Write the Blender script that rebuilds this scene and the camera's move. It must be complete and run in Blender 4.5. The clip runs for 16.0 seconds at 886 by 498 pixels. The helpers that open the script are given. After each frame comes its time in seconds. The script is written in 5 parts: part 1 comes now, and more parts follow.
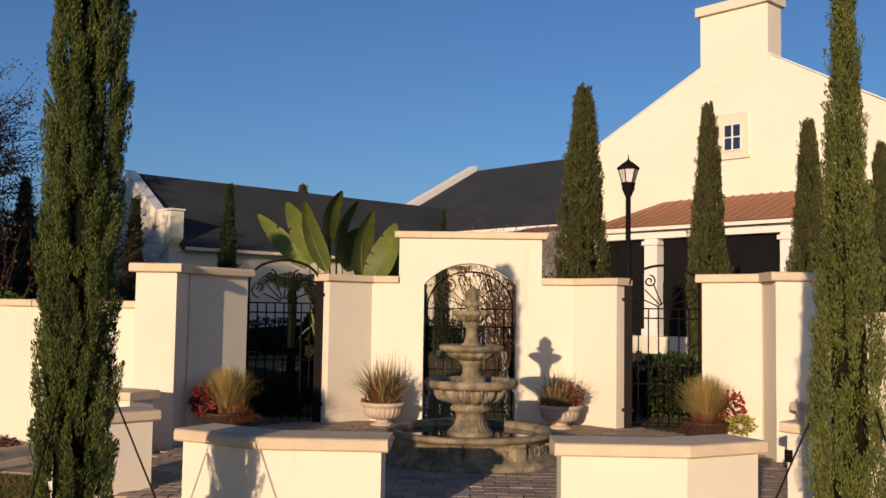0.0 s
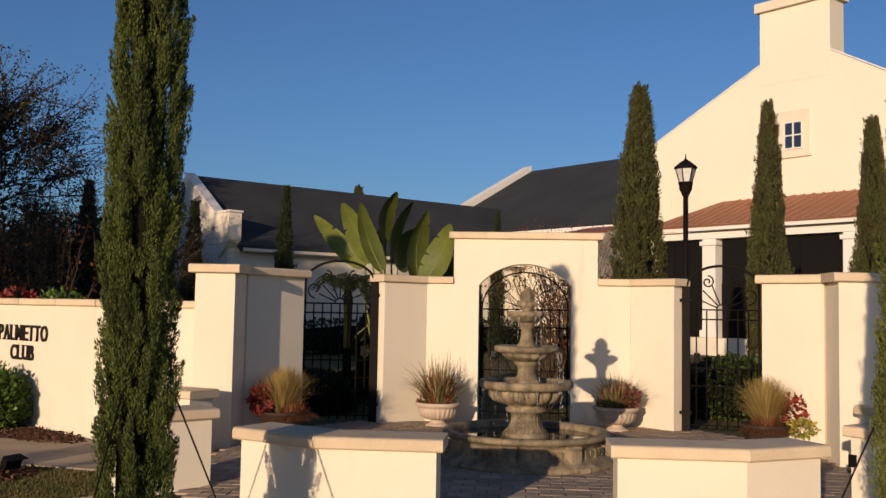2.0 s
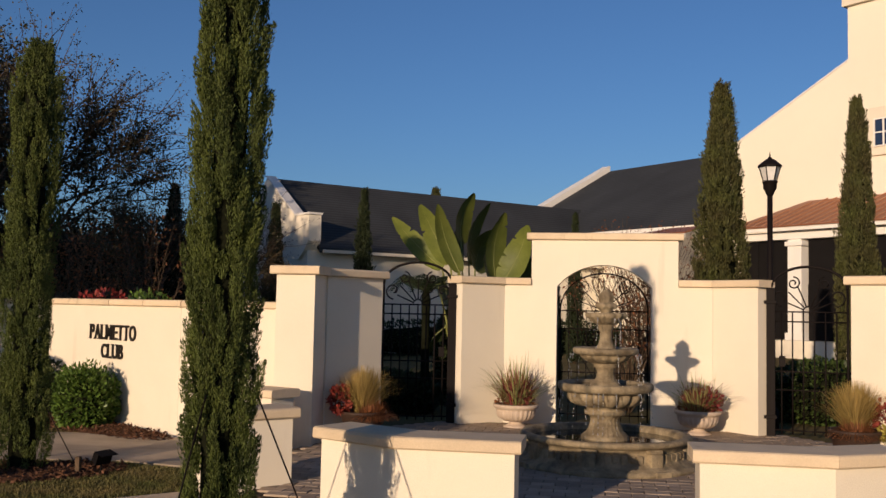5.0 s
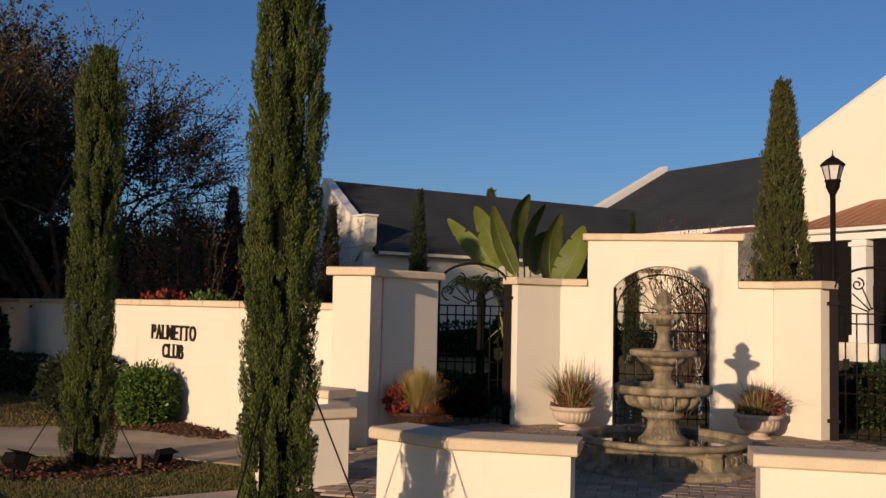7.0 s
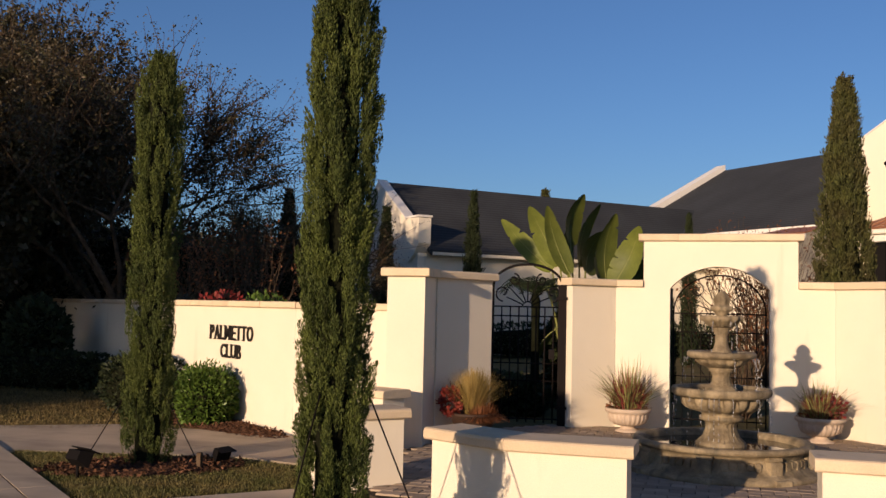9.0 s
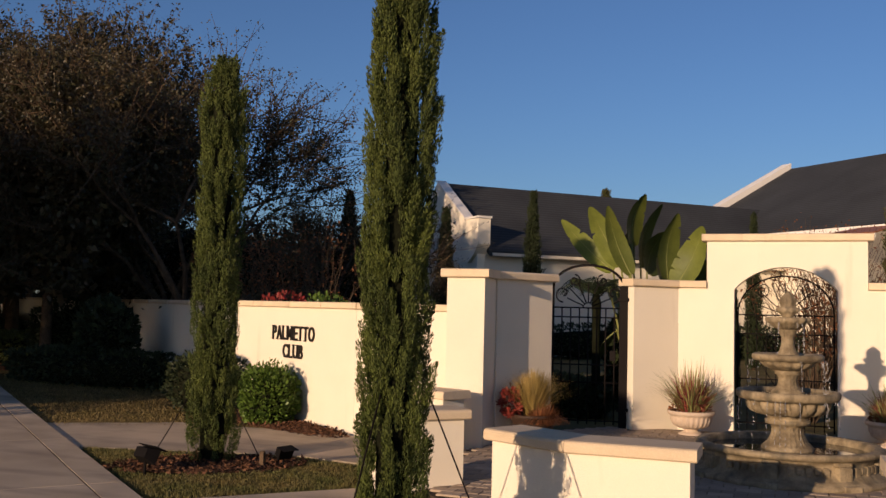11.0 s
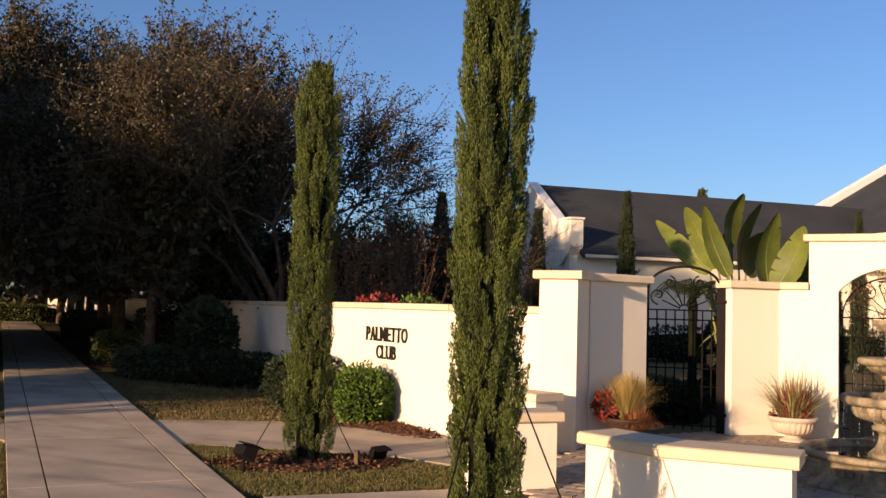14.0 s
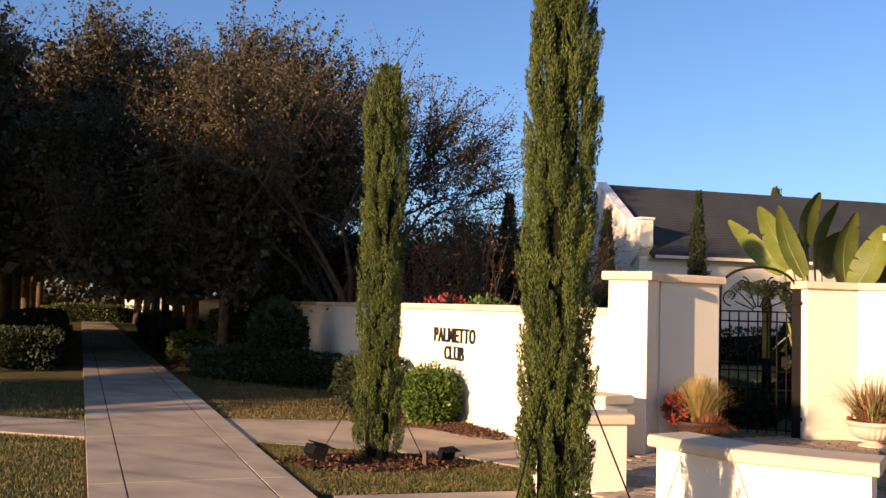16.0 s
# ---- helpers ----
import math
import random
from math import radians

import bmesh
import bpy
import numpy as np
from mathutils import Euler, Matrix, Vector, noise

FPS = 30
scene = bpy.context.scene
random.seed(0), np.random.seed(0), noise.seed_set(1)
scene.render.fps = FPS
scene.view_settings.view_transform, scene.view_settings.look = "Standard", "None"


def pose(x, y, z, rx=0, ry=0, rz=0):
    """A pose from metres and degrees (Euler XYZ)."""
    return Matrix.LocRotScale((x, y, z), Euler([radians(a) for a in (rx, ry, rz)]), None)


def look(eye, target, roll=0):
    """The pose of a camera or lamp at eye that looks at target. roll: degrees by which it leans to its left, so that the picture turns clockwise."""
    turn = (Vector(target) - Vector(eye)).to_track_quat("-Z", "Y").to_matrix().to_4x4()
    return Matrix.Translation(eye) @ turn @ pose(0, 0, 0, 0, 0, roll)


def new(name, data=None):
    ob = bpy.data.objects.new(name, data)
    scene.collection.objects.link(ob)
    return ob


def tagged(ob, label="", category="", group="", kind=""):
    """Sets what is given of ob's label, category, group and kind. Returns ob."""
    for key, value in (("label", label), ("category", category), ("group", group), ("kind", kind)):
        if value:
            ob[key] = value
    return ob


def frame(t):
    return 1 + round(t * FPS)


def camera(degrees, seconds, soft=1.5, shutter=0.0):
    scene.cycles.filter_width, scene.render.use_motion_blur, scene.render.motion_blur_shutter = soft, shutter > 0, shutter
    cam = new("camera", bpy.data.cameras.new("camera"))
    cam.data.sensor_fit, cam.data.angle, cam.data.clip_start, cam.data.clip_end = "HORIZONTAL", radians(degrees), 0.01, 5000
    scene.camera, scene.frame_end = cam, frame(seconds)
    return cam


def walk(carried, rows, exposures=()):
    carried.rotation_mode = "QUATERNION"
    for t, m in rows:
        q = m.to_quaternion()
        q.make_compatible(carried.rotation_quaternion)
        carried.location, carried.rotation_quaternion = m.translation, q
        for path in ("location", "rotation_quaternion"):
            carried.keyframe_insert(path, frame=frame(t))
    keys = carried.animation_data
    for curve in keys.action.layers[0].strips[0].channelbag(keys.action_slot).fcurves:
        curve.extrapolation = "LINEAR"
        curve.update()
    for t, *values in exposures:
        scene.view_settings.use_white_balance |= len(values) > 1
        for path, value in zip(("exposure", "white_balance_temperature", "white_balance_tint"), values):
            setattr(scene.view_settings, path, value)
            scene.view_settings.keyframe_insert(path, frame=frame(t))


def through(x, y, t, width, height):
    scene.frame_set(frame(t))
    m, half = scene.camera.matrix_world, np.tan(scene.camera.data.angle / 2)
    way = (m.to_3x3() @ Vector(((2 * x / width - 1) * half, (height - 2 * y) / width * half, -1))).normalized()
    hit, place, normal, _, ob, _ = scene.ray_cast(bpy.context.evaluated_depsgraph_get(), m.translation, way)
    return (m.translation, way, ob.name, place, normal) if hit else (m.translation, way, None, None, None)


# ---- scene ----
# ---------- camera: stands on the axis of the court and turns to the left ----------
cam = camera(50.063, 16.0)
EYE = 1.6
ROWS = [  # seconds, yaw, pitch, roll
    (0.0, 1.804, 3.644, -0.891),
    (0.5, 2.655, 3.649, -0.914),
    (1.0, 3.465, 3.642, -0.940),
    (1.5, 4.287, 3.642, -0.991),
    (2.0, 5.111, 3.630, -1.003),
    (2.5, 5.909, 3.635, -1.031),
    (3.0, 6.615, 3.636, -1.041),
    (3.5, 7.370, 3.636, -1.057),
    (4.0, 8.149, 3.631, -1.079),
    (6.5, 12.314, 3.617, -1.225),
    (7.0, 13.118, 3.622, -1.237),
    (7.5, 13.884, 3.617, -1.253),
    (8.0, 14.712, 3.604, -1.302),
    (8.5, 15.502, 3.602, -1.303),
    (9.0, 16.388, 3.603, -1.314),
    (11.5, 20.838, 3.561, -1.446),
    (12.0, 21.681, 3.552, -1.499),
    (12.5, 22.614, 3.557, -1.498),
    (13.0, 23.591, 3.535, -1.545),
    (13.5, 24.575, 3.529, -1.538),
    (14.0, 25.541, 3.538, -1.547),
    (14.5, 26.515, 3.519, -1.589),
    (15.0, 27.645, 3.488, -1.615),
    (15.5, 28.658, 3.471, -1.689),
    (16.0, 29.627, 3.489, -1.613),
]
walk(cam, [(t, pose(0, 0, EYE, 90 + pitch, roll, yaw)) for t, yaw, pitch, roll in ROWS],
     exposures=[(0.0, -0.10, 6500, 20), (1.0, -0.20, 6500, 20), (4.0, -0.22, 6500, 20), (7.0, -0.24, 6550, 21), (8.0, -0.05, 6650, 22), (9.0, 0.02, 6750, 23), (11.3, -0.10, 6950, 25), (12.0, -0.12, 7000, 25), (12.5, -0.03, 7000, 25),
                (13.0, 0.24, 7100, 25), (14.0, 0.70, 7250, 26), (14.5, 0.95, 7350, 27), (16.0, 1.02, 7350, 27)])

# ---------- light: a low, warm sun behind the camera, clear blue sky ----------
SUN_DIR = Vector((0.30, 0.954, 0.0)).normalized()   # the way the light travels, in plan
SUN_ELEV = radians(10.0)
world = bpy.data.worlds.new("clear_sky")
scene.world = world
world.use_nodes = True
wn = world.node_tree
sky = wn.nodes.new("ShaderNodeTexSky")
sky.sky_type = 'NISHITA'
sky.sun_disc = False
sky.sun_elevation = SUN_ELEV
sky.sun_rotation = math.atan2(-SUN_DIR.x, -SUN_DIR.y)
sky.air_density, sky.dust_density, sky.ozone_density = 1.0, 0.7, 5.2
wn.links.new(sky.outputs[0], wn.nodes["Background"].inputs[0])
wn.nodes["Background"].inputs[1].default_value = 0.118
sun_data = bpy.data.lights.new("sun", 'SUN')
sun_data.energy, sun_data.angle, sun_data.color = 5.0, radians(0.5), (1.0, 0.79, 0.53)
sun = new("sun", sun_data)
light_way = Vector((SUN_DIR.x * math.cos(SUN_ELEV), SUN_DIR.y * math.cos(SUN_ELEV), -math.sin(SUN_ELEV)))
sun.matrix_world = look((-30, -95, 40), Vector((-30, -95, 40)) + light_way)


# ---------- materials ----------
def material(name, base, rough=0.8, metal=0.0, vary=0.12, scale=3.0, grain=60.0, bump=0.15, second=None, mix=0.5,
             per_object=0.0, per_island=0.0, stain=None, spec=0.3):
    """Two scales of noise on a base colour, fine relief, and optional differences from piece to piece."""
    m = bpy.data.materials.new(name)
    m.use_nodes = True
    nt = m.node_tree
    b = nt.nodes["Principled BSDF"]
    b.inputs["Roughness"].default_value = rough
    b.inputs["Metallic"].default_value = metal
    b.inputs["Specular IOR Level"].default_value = spec
    tc = nt.nodes.new("ShaderNodeTexCoord")
    geo = nt.nodes.new("ShaderNodeNewGeometry")
    big = nt.nodes.new("ShaderNodeTexNoise")
    big.inputs["Scale"].default_value = scale
    big.inputs["Detail"].default_value = 6
    fine = nt.nodes.new("ShaderNodeTexNoise")
    fine.inputs["Scale"].default_value = grain
    fine.inputs["Detail"].default_value = 4
    for n in (big, fine):
        nt.links.new(geo.outputs["Position"], n.inputs["Vector"])
    ramp = nt.nodes.new("ShaderNodeValToRGB")
    second = second or tuple(c * (1 - 2 * vary) for c in base)
    ramp.color_ramp.elements[0].position, ramp.color_ramp.elements[1].position = 0.5 - mix / 2, 0.5 + mix / 2
    ramp.color_ramp.elements[0].color = (*second, 1)
    ramp.color_ramp.elements[1].color = (*base, 1)
    nt.links.new(big.outputs[0], ramp.inputs[0])
    out = ramp.outputs[0]

    def times(value_socket, lo, hi, colour):
        mr = nt.nodes.new("ShaderNodeMapRange")
        mr.inputs["To Min"].default_value, mr.inputs["To Max"].default_value = lo, hi
        nt.links.new(value_socket, mr.inputs["Value"])
        mx = nt.nodes.new("ShaderNodeMix")
        mx.data_type, mx.blend_type = 'RGBA', 'MULTIPLY'
        mx.inputs[0].default_value = 1
        nt.links.new(colour, mx.inputs[6])
        nt.links.new(mr.outputs[0], mx.inputs[7])
        return mx.outputs[2]

    out = times(fine.outputs[0], 1 - vary * 1.5, 1 + vary * 1.5, out)
    if per_object:
        oi = nt.nodes.new("ShaderNodeObjectInfo")
        out = times(oi.outputs["Random"], 1 - per_object, 1 + per_object, out)
    if per_island:
        out = times(geo.outputs["Random Per Island"], 1 - per_island, 1 + per_island, out)
    if stain:
        streak = nt.nodes.new("ShaderNodeTexNoise")
        streak.inputs["Scale"].default_value = 1.0
        streak.inputs["Detail"].default_value = 7
        mp = nt.nodes.new("ShaderNodeMapping")
        mp.inputs["Scale"].default_value = stain[1]
        nt.links.new(geo.outputs["Position"], mp.inputs["Vector"])
        nt.links.new(mp.outputs[0], streak.inputs["Vector"])
        mr = nt.nodes.new("ShaderNodeMapRange")
        mr.inputs["From Min"].default_value, mr.inputs["From Max"].default_value = stain[2], stain[3]
        nt.links.new(streak.outputs[0], mr.inputs["Value"])
        mx = nt.nodes.new("ShaderNodeMix")
        mx.data_type = 'RGBA'
        nt.links.new(mr.outputs[0], mx.inputs[0])
        nt.links.new(out, mx.inputs[6])
        mx.inputs[7].default_value = (*stain[0], 1)
        out = mx.outputs[2]
    nt.links.new(out, b.inputs["Base Color"])
    if bump:
        bp = nt.nodes.new("ShaderNodeBump")
        bp.inputs["Strength"].default_value = bump
        bp.inputs["Distance"].default_value = 0.01
        nt.links.new(fine.outputs[0], bp.inputs["Height"])
        nt.links.new(bp.outputs[0], b.inputs["Normal"])
    return m


def leaf_material(name, base, second, through=0.25, rough=0.5, island=0.45):
    """A leaf: two greens, different from leaf to leaf, with some light let through."""
    m = material(name, base, rough=rough, vary=0.12, scale=2.2, grain=25, bump=0.0, second=second, mix=0.5, per_island=island)
    nt = m.node_tree
    b = nt.nodes["Principled BSDF"]
    tr = nt.nodes.new("ShaderNodeBsdfTranslucent")
    mix = nt.nodes.new("ShaderNodeMixShader")
    mix.inputs[0].default_value = through
    src = b.inputs["Base Color"].links[0].from_socket
    nt.links.new(src, tr.inputs[0])
    nt.links.new(b.outputs[0], mix.inputs[1])
    nt.links.new(tr.outputs[0], mix.inputs[2])
    nt.links.new(mix.outputs[0], nt.nodes["Material Output"].inputs[0])
    return m


STUCCO = material("cream_stucco", (0.80, 0.72, 0.57), 0.92, vary=0.04, scale=1.3, grain=110, bump=0.35, stain=((0.55, 0.46, 0.34), (3.0, 3.0, 0.5), 0.66, 0.95), spec=0.1)
STUCCO_HOUSE = material("pale_house_stucco", (0.82, 0.75, 0.60), 0.92, vary=0.03, scale=0.35, grain=40, bump=0.2, spec=0.1)
CAP = material("sand_cap_stone", (0.70, 0.56, 0.38), 0.85, vary=0.08, scale=4, grain=90, bump=0.3, per_object=0.10, stain=((0.40, 0.31, 0.2), (6, 6, 3), 0.62, 0.9), spec=0.15)
CONCRETE = material("worn_concrete", (0.58, 0.465, 0.33), 0.9, vary=0.08, scale=1.1, grain=140, bump=0.25, second=(0.34, 0.27, 0.19), per_object=0.06, stain=((0.24, 0.195, 0.15), (0.8, 2.5, 1), 0.50, 0.78), spec=0.2)
JOINT = material("dark_joint_soil", (0.07, 0.055, 0.04), 0.95, vary=0.2, grain=90, spec=0.1)
PAVER = material("clay_paver", (0.38, 0.295, 0.215), 0.88, vary=0.12, scale=5, grain=80, bump=0.3, per_object=0.25, spec=0.2)
GRASS_SOIL = material("lawn_ground", (0.10, 0.085, 0.03), 0.95, vary=0.25, scale=0.9, grain=35, bump=0.6, second=(0.16, 0.12, 0.05), mix=0.35, spec=0.1)
BLADE = leaf_material("lawn_blade", (0.080, 0.094, 0.024), (0.19, 0.145, 0.055), 0.25, 0.6, 0.5)
DRY_BLADE = leaf_material("dry_lawn_blade", (0.20, 0.145, 0.06), (0.11, 0.09, 0.03), 0.25, 0.7, 0.5)
MULCH = material("bark_mulch", (0.125, 0.06, 0.034), 0.9, vary=0.25, scale=8, grain=60, bump=0.5, per_island=0.6, spec=0.15)
FOUNTAIN = material("mossy_cast_stone", (0.33, 0.265, 0.165), 0.7, vary=0.22, scale=6, grain=38, bump=0.8, second=(0.13, 0.10, 0.06), mix=0.35, stain=((0.075, 0.07, 0.05), (9, 9, 2.2), 0.54, 0.76))
URN = material("pale_urn_stone", (0.58, 0.46, 0.35), 0.85, vary=0.10, scale=6, grain=70, bump=0.3, stain=((0.3, 0.22, 0.15), (8, 8, 4), 0.6, 0.85), spec=0.2)
IRON = material("black_iron", (0.010, 0.007, 0.006), 0.65, vary=0.15, grain=60, bump=0.1, spec=0.12)
SHINGLE = material("slate_shingle", (0.050, 0.054, 0.056), 0.85, vary=0.18, scale=0.6, grain=18, bump=0.4, per_island=0.25, per_object=0.2, spec=0.25)
nt = SHINGLE.node_tree
course = nt.nodes.new("ShaderNodeTexWave")
course.wave_type, course.bands_direction, course.wave_profile = 'BANDS', 'Z', 'SAW'
course.inputs["Scale"].default_value, course.inputs["Distortion"].default_value = 3.1, 0.15
nt.links.new(nt.nodes["Geometry"].outputs["Position"], course.inputs["Vector"])
cmap = nt.nodes.new("ShaderNodeMapRange")
cmap.inputs["To Min"].default_value, cmap.inputs["To Max"].default_value = 0.6, 1.15
nt.links.new(course.outputs["Fac"], cmap.inputs["Value"])
cmix = nt.nodes.new("ShaderNodeMix")
cmix.data_type, cmix.blend_type = 'RGBA', 'MULTIPLY'
cmix.inputs[0].default_value = 1
sh = nt.nodes["Principled BSDF"]
nt.links.new(sh.inputs["Base Color"].links[0].from_socket, cmix.inputs[6])
nt.links.new(cmap.outputs[0], cmix.inputs[7])
nt.links.new(cmix.outputs[2], sh.inputs["Base Color"])
# paler copy of the roof red: sun on the seams' sides, painted in
LIT_SEAM = material("sunlit_roof_seam", (0.50, 0.25, 0.14), 0.5, metal=0.2, vary=0.1, scale=2, grain=20, bump=0.05)
METAL_ROOF = material("copper_red_metal_roof", (0.32, 0.125, 0.06), 0.5, metal=0.25, vary=0.08, scale=0.7, grain=12, bump=0.05)
WHITE = material("white_trim_paint", (0.80, 0.77, 0.70), 0.6, vary=0.03, scale=2, grain=40, bump=0.05)
TRIM = material("cream_window_trim", (0.76, 0.68, 0.53), 0.8, vary=0.05, scale=2, grain=60, bump=0.1)
# much darker than the house stucco: the porch roof's shade put into the colour
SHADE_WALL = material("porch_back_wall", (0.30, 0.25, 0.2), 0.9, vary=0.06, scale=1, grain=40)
# near-black that stands in for the deep shade inside the porch
PORCH_SHADE = material("porch_shade_black", (0.010, 0.009, 0.009), 0.8, vary=0.1, scale=2, grain=200, bump=0.1, spec=0.1)
GLASS = material("window_glass", (0.02, 0.03, 0.06), 0.05, vary=0.02, bump=0, spec=0.9)
BARK = material("brown_bark", (0.14, 0.095, 0.06), 0.95, vary=0.3, scale=6, grain=30, bump=0.9, spec=0.1)
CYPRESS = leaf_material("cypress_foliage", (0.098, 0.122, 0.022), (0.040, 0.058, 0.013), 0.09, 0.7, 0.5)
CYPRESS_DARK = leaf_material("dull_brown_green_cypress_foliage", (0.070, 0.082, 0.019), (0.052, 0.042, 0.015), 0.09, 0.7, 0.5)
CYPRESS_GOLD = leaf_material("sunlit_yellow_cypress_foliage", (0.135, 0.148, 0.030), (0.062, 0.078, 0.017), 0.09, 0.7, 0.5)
# near-black for solid cores: the shade between sprays put into colour
CYPRESS_CORE = material("near_black_core_shade", (0.014, 0.016, 0.008), 0.95, vary=0.3, scale=9, grain=40, bump=0.8, spec=0.05)
OAK = leaf_material("oak_leaf", (0.042, 0.05, 0.02), (0.085, 0.055, 0.03), 0.2, 0.5, 0.5)
SHRUB = leaf_material("clipped_shrub_leaf", (0.10, 0.17, 0.03), (0.07, 0.12, 0.02), 0.2, 0.4, 0.4)
# shaded copy of the hedge leaf: deep tree shade put into the green
SHADED_LEAF = leaf_material("shade_darkened_leaf", (0.030, 0.042, 0.014), (0.020, 0.030, 0.010), 0.1, 0.7, 0.4)
# shrub green lowered in colour for the shade of the court wall
GATE_HEDGE_SHADED = leaf_material("wall_shaded_hedge_leaf", (0.055, 0.085, 0.018), (0.03, 0.05, 0.012), 0.15, 0.5, 0.5)
HEDGE = leaf_material("hedge_leaf", (0.13, 0.14, 0.035), (0.09, 0.11, 0.03), 0.2, 0.5, 0.4)
PADDLE = material("paddle_leaf", (0.13, 0.15, 0.028), 0.5, vary=0.14, scale=3.5, grain=30, bump=0.1, second=(0.075, 0.095, 0.018), spec=0.2, per_object=0.25)
RIB = material("pale_leaf_rib", (0.20, 0.21, 0.06), 0.5, vary=0.08)
POT = material("dark_brown_pot", (0.055, 0.032, 0.022), 0.6, vary=0.15, scale=8, grain=60, bump=0.2, spec=0.2)
TAN_GRASS = leaf_material("tan_fountain_grass", (0.46, 0.32, 0.12), (0.34, 0.26, 0.08), 0.35, 0.7, 0.35)
GREEN_GRASS = leaf_material("green_strap_leaf", (0.20, 0.25, 0.085), (0.33, 0.29, 0.11), 0.3, 0.6, 0.4)
RED_LEAF = leaf_material("crimson_leaf", (0.30, 0.025, 0.03), (0.20, 0.05, 0.03), 0.3, 0.5, 0.5)
RUST_LEAF = leaf_material("rust_leaf", (0.24, 0.09, 0.035), (0.16, 0.07, 0.03), 0.25, 0.7, 0.5)
WINE_LEAF = leaf_material("wine_red_blade", (0.26, 0.038, 0.045), (0.22, 0.07, 0.05), 0.3, 0.6, 0.5)
YELLOW_LEAF = leaf_material("yellow_green_leaf", (0.42, 0.33, 0.06), (0.26, 0.26, 0.05), 0.3, 0.6, 0.4)
LAMP_GLASS = material("seeded_lamp_glass", (0.75, 0.73, 0.68), 0.25, vary=0.1, scale=20, grain=80, bump=0.2, spec=0.5)
LETTER = material("black_metal_letter", (0.015, 0.012, 0.010), 0.5, vary=0.1, grain=60, spec=0.4)
BLACK = material("black_plastic", (0.006, 0.005, 0.005), 0.8, vary=0.1, grain=60, spec=0.12)
WATER = bpy.data.materials.new("dark_water")
WATER.use_nodes = True
wb = WATER.node_tree.nodes["Principled BSDF"]
wb.inputs["Base Color"].default_value, wb.inputs["Roughness"].default_value = (0.02, 0.022, 0.018, 1), 0.06
wno = WATER.node_tree.nodes.new("ShaderNodeTexNoise")
wno.inputs["Scale"].default_value = 26
wbp = WATER.node_tree.nodes.new("ShaderNodeBump")
wbp.inputs["Strength"].default_value = 0.35
WATER.node_tree.links.new(wno.outputs[0], wbp.inputs["Height"])
WATER.node_tree.links.new(wbp.outputs[0], wb.inputs["Normal"])
SPRAY = bpy.data.materials.new("falling_water")
SPRAY.use_nodes = True
sb = SPRAY.node_tree.nodes["Principled BSDF"]
sb.inputs["Base Color"].default_value, sb.inputs["Roughness"].default_value = (0.8, 0.8, 0.8, 1), 0.1
sb.inputs["Transmission Weight"].default_value, sb.inputs["IOR"].default_value = 0.7, 1.33


# ---------- mesh helpers ----------
def mesh_of(name, verts, faces, mat, smooth=False):
    me = bpy.data.meshes.new(name)
    me.from_pydata([tuple(map(float, v)) for v in verts], [], [tuple(map(int, f)) for f in faces])
    for m in (mat if isinstance(mat, (list, tuple)) else [mat]):
        me.materials.append(m)
    if smooth:
        me.polygons.foreach_set("use_smooth", [True] * len(me.polygons))
    me.update()
    return me


def bm_mesh(name, bm, mat, smooth=False):
    me = bpy.data.meshes.new(name)
    bmesh.ops.recalc_face_normals(bm, faces=bm.faces)
    bm.to_mesh(me)
    bm.free()
    me.materials.append(mat)
    if smooth:
        me.polygons.foreach_set("use_smooth", [True] * len(me.polygons))
    return me


def part(name, data, parent=None, label="", m=None):
    """Links a mesh as one object, under a thing or a part."""
    ob = new(name, data)
    if parent is not None:
        ob.parent = parent
    if m is not None:
        ob.matrix_basis = m
    if label:
        ob["label"] = label
    return ob


def thing(name, label, category, group="", kind="", m=None, data=None):
    ob = new(name, data)
    if m is not None:
        ob.matrix_basis = m
    return tagged(ob, label, category, group, kind)


def box(bm, lo, hi, bevel=0.0, m=None):
    r = bmesh.ops.create_cube(bm, size=1)
    vs = r["verts"]
    for v in vs:
        v.co = Vector([lo[i] + (v.co[i] + 0.5) * (hi[i] - lo[i]) for i in range(3)])
    if bevel:
        es = list({e for v in vs for e in v.link_edges})
        r = bmesh.ops.bevel(bm, geom=es, offset=bevel, segments=2, affect='EDGES', profile=0.6)
        vs = list({v for f in r["faces"] for v in f.verts} | {v for v in vs if v.is_valid})
    if m is not None:
        bmesh.ops.transform(bm, matrix=m, verts=[v for v in vs if v.is_valid])


def box_mesh(name, lo, hi, mat, bevel=0.0, m=None):
    bm = bmesh.new()
    box(bm, lo, hi, bevel, m)
    return bm_mesh(name, bm, mat)


